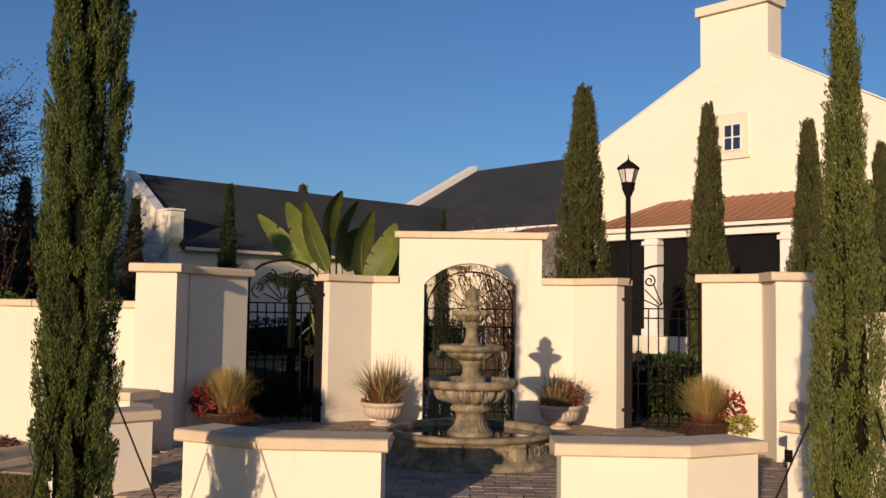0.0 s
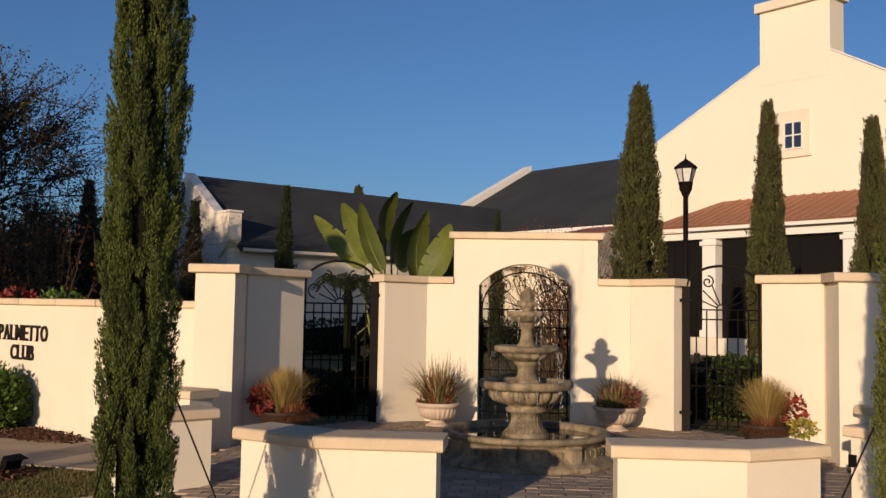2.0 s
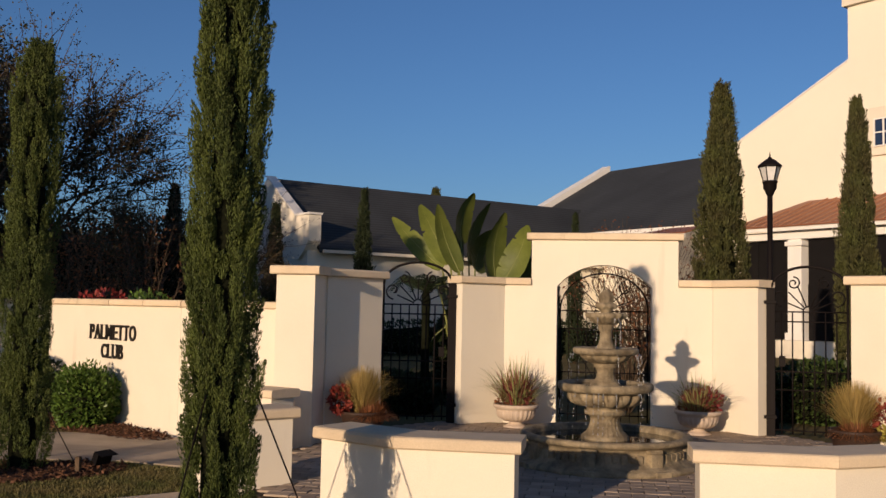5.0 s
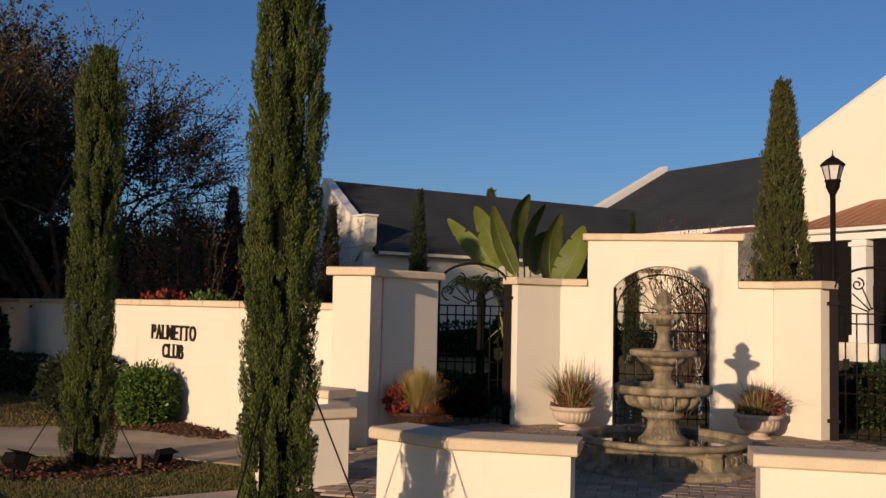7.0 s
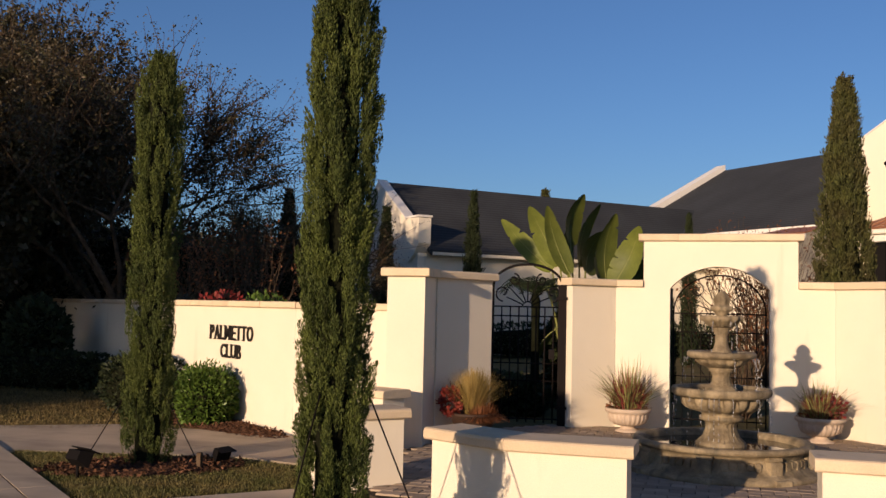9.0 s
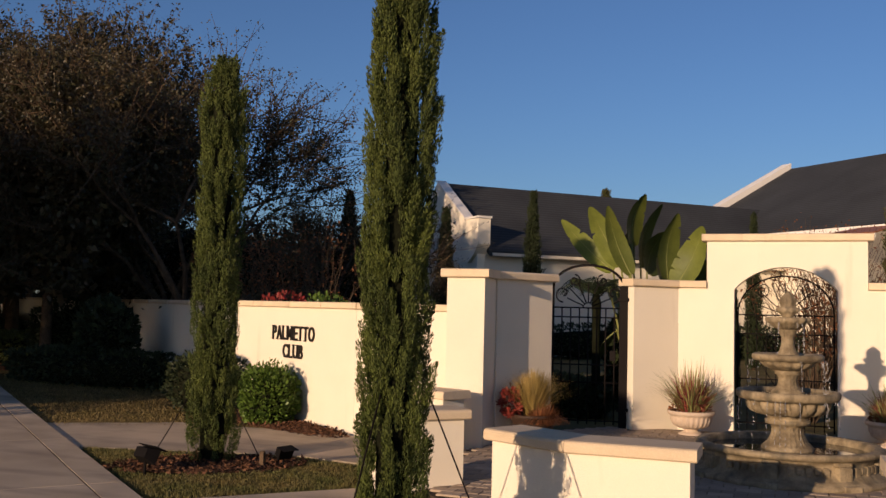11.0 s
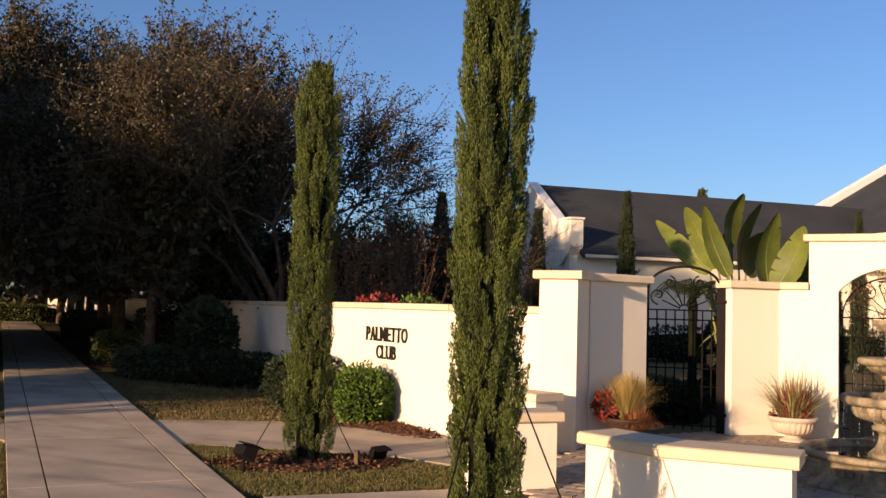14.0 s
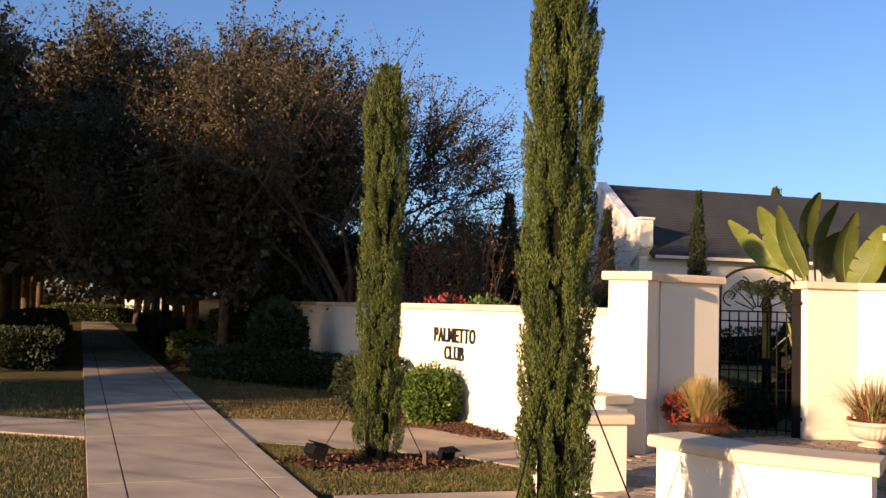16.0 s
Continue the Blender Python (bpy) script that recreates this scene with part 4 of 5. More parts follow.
mid = part("middle_bowl", fixed("middle_bowl", lathe([(0.10, 1.04), (0.17, 1.055), (0.235, 1.085), (0.27, 1.12), (0.27, 1.135), (0.32, 1.145), (0.345, 1.165), (0.345, 1.20), (0.325, 1.215), (0.29, 1.20), (0.15, 1.15), (0, 1.14)], 96, 14, 0.14, (1, 4)), FOUNTAIN, True), fountain)
part("bowl_water", fixed("bowl_water", lathe([(0.295, 1.185), (0.295, 1.188)], 48), WATER), mid)
part("upper_stem", fixed("upper_stem", lathe([(0.11, 1.14), (0.11, 1.215), (0.085, 1.24), (0.065, 1.30), (0.062, 1.38), (0.085, 1.42), (0.08, 1.44), (0.10, 1.455)], 40, 12, 0.06, (2, 4)), FOUNTAIN, True), fountain)
part("upper_bowl", fixed("upper_bowl", lathe([(0.07, 1.45), (0.12, 1.465), (0.165, 1.49), (0.18, 1.515), (0.215, 1.53), (0.225, 1.55), (0.22, 1.575), (0.195, 1.58), (0.1, 1.54), (0, 1.535)], 80, 12, 0.14, (1, 6)), FOUNTAIN, True), fountain)
part("finial", fixed("finial", lathe([(0.055, 1.535), (0.06, 1.60), (0.10, 1.625), (0.125, 1.655), (0.11, 1.675), (0.075, 1.69), (0.085, 1.715), (0.09, 1.745), (0.07, 1.785), (0.03, 1.82), (0.004, 1.835)], 40, 8, 0.16, (2, 8)), FOUNTAIN, True), fountain)
rng = np.random.default_rng(40)
for rad, z0, z1, count in ((0.50, 0.775, 0.27, 15), (0.345, 1.155, 0.82, 9), (0.225, 1.53, 1.19, 5)):
    pieces = []
    for k in range(count):
        th = rng.uniform(0, 2 * math.pi)
        for j in range(15):
            u = (j + rng.random()) / 15
            rr = rad + 0.05 * math.sqrt(u) + rng.normal(0, 0.006)
            z = z0 + (z1 - z0) * u * u
            p = (rr * math.cos(th), rr * math.sin(th))
            ln = 0.012 + 0.022 * rng.random()
            if rng.random() < 0.75:
                pieces.append(tube([(p[0], p[1], z), (p[0] + 0.002, p[1], z - ln)], 0.0025, 5, True, 0.0035))
    tagged(part("water_spray", mesh_of("water_spray", *join(pieces), SPRAY, True), fountain, "glinting strings of falling water drops"), kind="stuff")


# ---------- iron gates ----------
def bar(p, q, r=0.011, sides=6):
    return mesh_of("bar", *tube([p, q], r, sides), IRON, True)


def scroll(cx, cz, r, turns, start, flip=1):
    pts = []
    for i in range(26):
        u = i / 25
        th = start + flip * turns * 2 * math.pi * u
        rr = r * (1 - 0.8 * u)
        pts.append((cx + rr * math.cos(th), 0, cz + rr * math.sin(th)))
    return pts


def iron_gate(w, spring, rise, label, post_side):
    """A one-leaf gate in its own plane, hung at x = 0: uprights, rails, a sunburst and scrolls under an arched top."""
    g = thing("iron_gate", label, "gate")
    n = max(6, round(w / 0.125))
    for i in range(n + 1):
        x = w * i / n
        stile = i in (0, n)
        part("stile" if stile else "upright", bar((x, 0, 0.05), (x, 0, spring + 0.02 if stile else spring - 0.30), 0.018 if stile else 0.011), g)
    for z in (0.10, 0.62, 0.86, spring - 0.42, spring - 0.29):
        part("rail", bar((0, 0, z), (w, 0, z), 0.011), g)
    arc = [(w / 2 - w / 2 * math.cos(math.pi * k / 24), 0, spring + rise * math.sin(math.pi * k / 24)) for k in range(25)]
    part("arched_top", mesh_of("arched_top", *tube(arc, 0.020, 6), IRON, True), g)
    hub = (w / 2, 0, spring - 0.29)
    part("sun_hub", mesh_of("sun_hub", *tube([(hub[0] - 0.07 * math.cos(math.pi * k / 12), 0, hub[2] + 0.07 * math.sin(math.pi * k / 12)) for k in range(13)], 0.009, 6), IRON, True), g)
    for k in range(7):
        th = math.radians(24 + 22 * k)
        ln = 0.32 if k in (0, 6) else 0.36
        part("sun_ray", bar((hub[0] + 0.07 * math.cos(th), 0, hub[2] + 0.07 * math.sin(th)), (hub[0] + ln * math.cos(th), 0, hub[2] + ln * math.sin(th)), 0.010), g)
    for s in (-1, 1):
        part("scroll", mesh_of("scroll", *tube(scroll(w / 2 + s * w * 0.20, spring + rise * 0.28, 0.085, 1.4, math.pi / 2, s), 0.011, 5), IRON, True), g)
        part("scroll", mesh_of("scroll", *tube(scroll(w / 2 + s * w * 0.36, spring - 0.10, 0.12, 1.0, -math.pi / 2, s), 0.011, 5), IRON, True), g)
    px = 0 if post_side < 0 else w
    part("gate_post", box_mesh("gate_post", (px - 0.055, -0.05, 0.0), (px + 0.055, 0.05, spring + 0.02), IRON, 0.006), g, "square black iron gate post")
    for z in (0.24, 1.74):
        part("hinge", box_mesh("hinge", (px - 0.085, -0.065, z), (px + 0.075, -0.02, z + 0.045), IRON, 0.006), g)
    part("lock_box", box_mesh("lock_box", (px + (0.10 if post_side < 0 else -0.18), -0.03, 0.92), (px + (0.18 if post_side < 0 else -0.10), 0.03, 1.06), IRON, 0.008), g)
    return g


def between(p, q):
    d = Vector(q) - Vector(p)
    return pose(p[0], p[1], 0.014, 0, 0, math.degrees(math.atan2(d.y, d.x))), d.length


m, w = between((-3.07, 12.92), (-2.13, 13.10))
g = iron_gate(w, 1.93, 0.30, "arched black wrought-iron garden gate with a sunburst", 1)
g.matrix_basis = m
m, w = between((2.13, 13.10), (3.05, 12.92))
g = iron_gate(w, 1.93, 0.30, "arched black wrought-iron garden gate with a sunburst", -1)
g.matrix_basis = m
grille = thing("arch_grille", "black wrought-iron grille standing behind the open arch", "grille", m=pose(ARCH_C, 13.86, 0.014))
for i in range(11):
    x = -0.62 + 1.24 * i / 10
    part("upright", bar((x, 0, 0.03), (x, 0, 1.62), 0.007 if i % 10 else 0.012), grille)
for z in (0.12, 0.72, 1.34, 1.60):
    part("rail", bar((-0.62, 0, z), (0.62, 0, z), 0.010), grille)
part("arched_top", mesh_of("arched_top", *tube([(-0.62 * math.cos(math.pi * k / 24), 0, 1.62 + 0.52 * math.sin(math.pi * k / 24)) for k in range(25)], 0.012, 6), IRON, True), grille)
for k in range(7):
    th = math.radians(20 + 23.3 * k)
    part("sun_ray", bar((0.08 * math.cos(th), 0, 1.61 + 0.08 * math.sin(th)), (0.45 * math.cos(th), 0, 1.61 + 0.45 * math.sin(th)), 0.007), grille)
for s in (-1, 1):
    part("scroll", mesh_of("scroll", *tube(scroll(s * 0.30, 1.93, 0.10, 1.4, math.pi / 2, s), 0.008, 5), IRON, True), grille)

# ---------- street lamp ----------
lamp = thing("street_lamp", "black post lantern with frosted glass behind the wall", "lamp", m=pose(2.30, 14.2, 0))
part("post", mesh_of("post", *tube([(0, 0, -0.02), (0, 0, 3.33)], 0.038, 14), IRON, True), lamp)
part("post_base", fixed("post_base", lathe([(0.12, 0), (0.12, 0.25), (0.07, 0.32), (0.06, 0.5), (0.04, 0.55)], 24), IRON, True), lamp)
fitter = part("fitter", fixed("fitter", lathe([(0.04, 3.32), (0.055, 3.35), (0.075, 3.40), (0.095, 3.43), (0.095, 3.50), (0.11, 3.51), (0.11, 3.53), (0.09, 3.54)], 24), IRON, True), lamp)
part("glass_shade", fixed("glass_shade", lathe([(0.085, 3.535), (0.145, 3.74)], 6), LAMP_GLASS), lamp, "frosted tapering lamp glass")
for k in range(6):
    th = math.pi / 3 * k
    part("lantern_rib", mesh_of("lantern_rib", *tube([(0.09 * math.cos(th), 0.09 * math.sin(th), 3.53), (0.15 * math.cos(th), 0.15 * math.sin(th), 3.745)], 0.009, 5), IRON, True), lamp)
hood = part("hood", fixed("hood", lathe([(0.165, 3.735), (0.17, 3.755), (0.15, 3.775), (0.11, 3.81), (0.06, 3.85), (0.03, 3.86), (0.03, 3.875), (0.012, 3.885), (0.008, 3.93), (0.002, 3.97)], 24), IRON, True), lamp)

# ---------- sign lettering ----------
SIGN_X = Vector((0.848, -0.53, 0)).normalized()
SIGN_N = Vector((-0.53, -0.848, 0)).normalized()
sign = thing("sign_lettering", "raised black serif letters fixed to the garden wall", "sign")
SERIFS = {"P": ((0.0, 0, 0.42), (0.0, 1, 0.3)), "A": ((-0.06, 0, 0.3), (0.72, 0, 0.34)), "L": ((0.0, 0, 0.3), (0.0, 1, 0.42)), "M": ((-0.05, 0, 0.3), (0.75, 0, 0.34), (-0.06, 1, 0.3), (0.75, 1, 0.3)),
          "E": ((0.0, 0, 0.3), (0.0, 1, 0.3)), "T": ((0.28, 0, 0.42),), "U": ((-0.06, 1, 0.38), (0.68, 1, 0.34)), "B": ((0.0, 0, 0.3), (0.0, 1, 0.3))}


def letter(ch, width, height):
    cu = bpy.data.curves.new("letter", 'FONT')
    cu.body, cu.size, cu.extrude, cu.offset = ch, 1.0, 0.06, 0.012
    tmp = bpy.data.objects.new("letter_curve", cu)
    scene.collection.objects.link(tmp)
    bpy.context.view_layer.update()
    me = bpy.data.meshes.new_from_object(tmp.evaluated_get(bpy.context.evaluated_depsgraph_get()))
    bpy.data.objects.remove(tmp)
    co = np.empty(len(me.vertices) * 3)
    me.vertices.foreach_get("co", co)
    co = co.reshape(-1, 3)
    lo, hi = co.min(0), co.max(0)
    co[:, 0] = (co[:, 0] - lo[0]) / (hi[0] - lo[0]) * width
    co[:, 1] = (co[:, 1] - lo[1]) / (hi[1] - lo[1]) * height
    co[:, 2] = (co[:, 2] - lo[2]) / (hi[2] - lo[2]) * 0.02
    bm = bmesh.new()
    bm.from_mesh(me)
    for i, v in enumerate(bm.verts):
        v.co = co[i]
    for x, top, ln in SERIFS.get(ch, ()):
        z = height - 0.014 if top else 0.0
        box(bm, (x * width - 0.012, z, 0.0), (x * width - 0.012 + ln * width, z + 0.014, 0.0203))
    out = bm_mesh("letter", bm, LETTER)
    bpy.data.meshes.remove(me)
    return out


def word(text, x0, z0, width, height, widths):
    total = sum(widths)
    gap = 0.10 * height
    k = (width - gap * (len(text) - 1)) / total
    x = x0
    start = Vector((SIGN_B.x, SIGN_B.y, 0)) + SIGN_N * 0.004
    for ch, wd in zip(text, widths):
        p = start + SIGN_X * x + Vector((0, 0, z0))
        mm = Matrix(((SIGN_X.x, 0, SIGN_N.x, p.x), (SIGN_X.y, 0, SIGN_N.y, p.y), (0, 1, 0, p.z), (0, 0, 0, 1)))
        part("letter", letter(ch, wd * k, height), sign, m=mm)
        x += wd * k + gap


word("PALMETTO", -2.17, 1.105, 1.17, 0.20, (0.8, 1, 0.8, 1.2, 0.8, 0.9, 0.9, 1.1))
word("CLUB", -1.85, 0.86, 0.55, 0.19, (1, 0.8, 1, 0.85))


# ---------- plants ----------
def blades(seed, n, height, spread, width, droop, base_r=0.06):
    """Arching grass blades, each of three joined quads."""
    rng = np.random.default_rng(seed)
    th = rng.uniform(0, 2 * np.pi, n)
    lean = np.minimum(np.abs(rng.normal(0, 1, n)) * spread, 0.95)
    ln = height * rng.uniform(0.45, 1.12, n)
    foot = base_r * np.sqrt(rng.random(n))
    vs = np.empty((n, 8, 3))
    b = np.stack([np.cos(th), np.sin(th)], -1)
    sd = np.stack([-np.sin(th + rng.normal(0, 0.6, n)), np.cos(th), np.zeros(n)], -1) * (width * rng.uniform(0.7, 1.3, n))[:, None] / 2
    for j in range(4):
        u = j / 3
        out = foot + lean * ln * u ** 1.4
        z = ln * u * np.sqrt(np.clip(1 - (lean * 0.6) ** 2, 0.1, 1)) - droop * lean * ln * u ** 3
        c = np.stack([b[:, 0] * out, b[:, 1] * out, z], -1)
        k = (1, 1, 0.7, 0.12)[j]
        vs[:, 2 * j], vs[:, 2 * j + 1] = c - sd * k, c + sd * k
    idx = np.arange(n)[:, None] * 8
    fs = np.concatenate([idx + np.array([[2 * j, 2 * j + 1, 2 * j + 3, 2 * j + 2]]) for j in range(3)])
    return vs.reshape(-1, 3), fs


def leafy(seed, n, rx, ry, rz, leaf, fill=0.35, boxy=2.0, up=0.3, aspect=0.6):
    """Leaves over and within a rounded body resting on z = 0."""
    rng = np.random.default_rng(seed)
    d = unit(rng.normal(0, 1, (n, 3)))
    d = d / (np.sum(np.abs(d) ** boxy, axis=1) ** (1 / boxy))[:, None]
    rad = np.where(rng.random(n) < fill, rng.uniform(0.5, 1, n), rng.uniform(0.93, 1.06, n))
    lump = 1 + 0.07 * np.sin(5 * d[:, 0] + seed) * np.cos(6 * d[:, 1] - seed) + 0.05 * np.sin(9 * d[:, 2] + 4 * d[:, 0])
    p = d * (rad * lump)[:, None] * np.array([rx, ry, rz]) + np.array([0, 0, rz * 0.98])
    p[:, 2] = np.maximum(p[:, 2], 0.01)
    way = unit(d + rng.normal(0, 0.6, (n, 3)) + np.array([0, 0, up]))
    ln = leaf * rng.uniform(0.6, 1.3, n)
    return slivers(rng, p, way, ln, ln * aspect)


def core_ball(name, rx, ry, rz, mat, boxy=2.0):
    vs, fs = [], []
    n, mm = 16, 10
    for i in range(mm + 1):
        ph = math.pi * i / mm
        for j in range(n):
            th = 2 * math.pi * j / n
            d = np.array([math.sin(ph) * math.cos(th), math.sin(ph) * math.sin(th), math.cos(ph)])
            d = d / (np.sum(np.abs(d) ** boxy) ** (1 / boxy) + 1e-9)
            vs.append((d[0] * rx, d[1] * ry, d[2] * rz + rz))
    for i in range(mm):
        for j in range(n):
            fs.append((i * n + j, (i + 1) * n + j, (i + 1) * n + (j + 1) % n, i * n + (j + 1) % n))
    return mesh_of(name, vs, fs, mat, True)


def shrub(name, x, y, rx, ry, rz, n, leaf, mat, label, category, seed, boxy=2.2, turn=0.0, group="", z=0.0):
    s = thing(name, label, category, group, m=pose(x, y, z, 0, 0, turn))
    # black inner body stands for the shade among the leaves
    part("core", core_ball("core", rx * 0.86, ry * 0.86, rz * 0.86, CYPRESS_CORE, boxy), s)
    part("foliage", quads_mesh("foliage", *leafy(seed, n, rx, ry, rz, leaf, boxy=boxy), mat), s)
    return s


# urns with mixed planting
for x, y, seed, tall in ((-1.20, 12.92, 1, 0.66), (1.19, 12.96, 2, 0.50)):
    urn = thing("urn", "squat fluted cast-stone urn standing before the wall", "urn", "urns before the arch", m=pose(x, y, 0.014))
    part("foot", fixed("foot", lathe([(0.17, 0), (0.17, 0.03), (0.13, 0.045), (0.09, 0.075), (0.10, 0.095)], 32), URN, True), urn)
    part("bowl", fixed("bowl", lathe([(0.09, 0.09), (0.17, 0.105), (0.235, 0.14), (0.265, 0.20), (0.27, 0.245), (0.265, 0.26), (0.295, 0.275), (0.31, 0.30), (0.305, 0.325), (0.28, 0.33), (0.26, 0.29), (0.0, 0.27)], 96, 24, 0.07, (1, 4)), URN, True), urn)
    plant = thing("urn_plant", "spiky grass and red foliage planted in an urn", "plant", "urn planting", m=pose(x, y, 0.30))
    part("strap_grass", quads_mesh("strap_grass", *blades(seed, 300, tall * 1.05, 0.72 if seed == 1 else 0.9, 0.013, 0.45, 0.16), GREEN_GRASS), plant)
    part("purple_grass", quads_mesh("purple_grass", *blades(seed + 20, 260, tall * 0.85, 0.42, 0.011, 0.4, 0.16), WINE_LEAF), plant)
    v, f = leafy(seed + 5, 300, 0.17, 0.16, 0.15, 0.06, 0.6)
    part("red_foliage", quads_mesh("red_foliage", v + np.array([0.03 if seed == 1 else 0.12, -0.04, 0.02]), f, WINE_LEAF), plant)
    v, f = leafy(seed + 9, 200, 0.26, 0.26, 0.06, 0.05, 0.6)
    part("trailing_foliage", quads_mesh("trailing_foliage", v, f, RUST_LEAF), plant)
# clumps beside the gates
for s, x, y in ((-1, -2.83, 10.98), (1, 2.66, 11.0)):
    z = 0.37
    pot = thing("planter_pot", "dark brown pot with mixed planting beside the gate", "pot", "pots beside the gates", m=pose(x, y, 0.014))
    part("bowl", fixed("bowl", lathe([(0.15, 0), (0.17, 0.03), (0.22, 0.18), (0.26, 0.32), (0.28, 0.34), (0.28, 0.37), (0.25, 0.37), (0.23, 0.32), (0.0, 0.31)], 40), POT, True), pot)
    g = thing("fountain_grass", "tan tuft of fountain grass in a pot by the gate", "plant", "tufts by the gates", m=pose(x, y, z - 0.03))
    part("grass_blades", quads_mesh("grass_blades", *blades(31 + s, 3000, 0.54, 0.38, 0.006, 0.25, 0.08), TAN_GRASS), g)
    g = thing("rust_ground_cover", "rust-coloured leafy plant spilling round the tuft", "plant", "", m=pose(x + (0.12 if s < 0 else 0.0), y - 0.05, z - 0.10))
    part("foliage", quads_mesh("foliage", *blades(51 + s, 1800, 0.26, 0.75, 0.009, 0.75, 0.12), RUST_LEAF), g)
    g = thing("red_poinsettia", "bright crimson leafy plant beside the grass tuft", "plant", "", m=pose(x + (-0.24 if s < 0 else 0.33), y - 0.03 + 0.08 * s, z - 0.02))
    part("foliage", quads_mesh("foliage", *leafy(61 + s, 420, 0.13, 0.11, 0.17, 0.06, 0.8), RED_LEAF), g)
g = thing("yellow_croton", "yellow-green leafy plant below the crimson one", "plant", m=pose(3.03, 10.93, 0.26))
part("foliage", quads_mesh("foliage", *leafy(71, 420, 0.16, 0.13, 0.09, 0.045, 0.6), YELLOW_LEAF), g)


# bird-of-paradise behind the left wing
def paddle(base, tip, width, face, bend=0.12):
    """A long paddle leaf with folded halves, a rib and torn, wavy edges."""
    rng = np.random.default_rng(int(abs(base[0] * 1000) + abs(tip[2] * 100)))
    b, t = Vector(base), Vector(tip)
    d = t - b
    ax = d.normalized()
    side = ax.cross(Vector(face).normalized()).normalized()
    nrm = side.cross(ax).normalized()
    n = 44
    vs, fs, rib = [], [], []
    for i in range(n + 1):
        u = i / n
        c = b + d * u + nrm * (-bend * math.sin(math.pi * u)) * d.length
        w = width / 2 * 1.04 * max(0.02, math.sin(math.pi * (0.02 + 0.97 * u) ** 0.72)) ** 0.62
        wl, wr = (w * (1 + rng.uniform(-0.03, 0.03)) * (rng.uniform(0.45, 0.85) if 0.15 < u < 0.9 and rng.random() < 0.05 else 1.0) for _ in range(2))
        fold = 0.22
        vs += [c - side * wl + nrm * wl * fold, c - side * wl * 0.5 + nrm * wl * fold * 0.35, c, c + side * wr * 0.5 + nrm * wr * fold * 0.35, c + side * wr + nrm * wr * fold]
        rib.append(c - nrm * 0.004)
    for i in range(n):
        for j in range(4):
            fs.append((i * 5 + j, i * 5 + j + 1, i * 5 + j + 6, i * 5 + j + 5))
    return (vs, fs), rib


bird = thing("bird_of_paradise", "giant bird-of-paradise with broad upright paddle leaves behind the wall", "plant", m=pose(-2.15, 15.3, 0))
LEAVES = ((-2.66, 2.26, -3.50, 3.09, 0.30, -0.10, 0.2), (-2.52, 2.34, -3.01, 3.28, 0.36, -0.25, 0.1), (-2.35, 2.20, -2.70, 3.28, 0.27, -0.35, 0.5), (-2.39, 2.70, -2.20, 3.54, 0.22, 0.30, 1.15), (-2.25, 2.35, -1.94, 3.38, 0.20, 0.35, 1.35),
          (-2.15, 2.25, -1.90, 2.92, 0.34, 0.40, 1.3), (-1.78, 2.10, -1.63, 3.17, 0.26, -0.15, 0.9), (-1.66, 2.02, -1.24, 2.95, 0.42, -0.30, -0.2), (-1.90, 2.10, -1.76, 2.90, 0.28, 0.25, 1.25), (-2.45, 2.30, -2.42, 3.02, 0.26, 0.45, 1.35),
          (-2.75, 1.95, -3.45, 2.12, 0.26, 0.35, 1.2), (-2.62, 1.30, -2.95, 0.80, 0.20, 0.30, 1.3), (-2.55, 1.55, -2.75, 2.10, 0.28, 0.55, 1.2), (-1.45, 1.95, -1.18, 2.45, 0.3, 0.2, 1.1))
for bx, bz, tx, tz, w, dy, phi in LEAVES:
    (v, f), rib = paddle((bx + 2.15, dy * 0.5, bz), (tx + 2.15, dy, tz), w * 1.05 / max(0.55, math.cos(phi)), (math.sin(phi), -math.cos(phi), 0.2))
    leaf = part("paddle_leaf", mesh_of("paddle_leaf", v, f, PADDLE, True), bird)
    part("leaf_rib", mesh_of("leaf_rib", *tube(rib, 0.012, 5, True, 0.003), RIB, True), leaf)
    k = 0.25 * (bx + 2.15)
    part("leaf_stalk", mesh_of("leaf_stalk", *tube([(k, dy * 0.2, -0.02), ((bx + 2.15) * 0.6, dy * 0.3, bz * 0.55), (bx + 2.15, dy * 0.5, bz + 0.03)], 0.03, 7, True, 0.014), RIB, True), bird)

# feathery cycad beside the gate, its fronds arching over the wall
cycad = thing("cycad", "dark green cycad with arching feathery fronds behind the gate", "plant", m=pose(-2.78, 14.55, 0))
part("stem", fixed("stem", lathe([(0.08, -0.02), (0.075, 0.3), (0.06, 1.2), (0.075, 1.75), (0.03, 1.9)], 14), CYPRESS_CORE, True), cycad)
rng = np.random.default_rng(333)
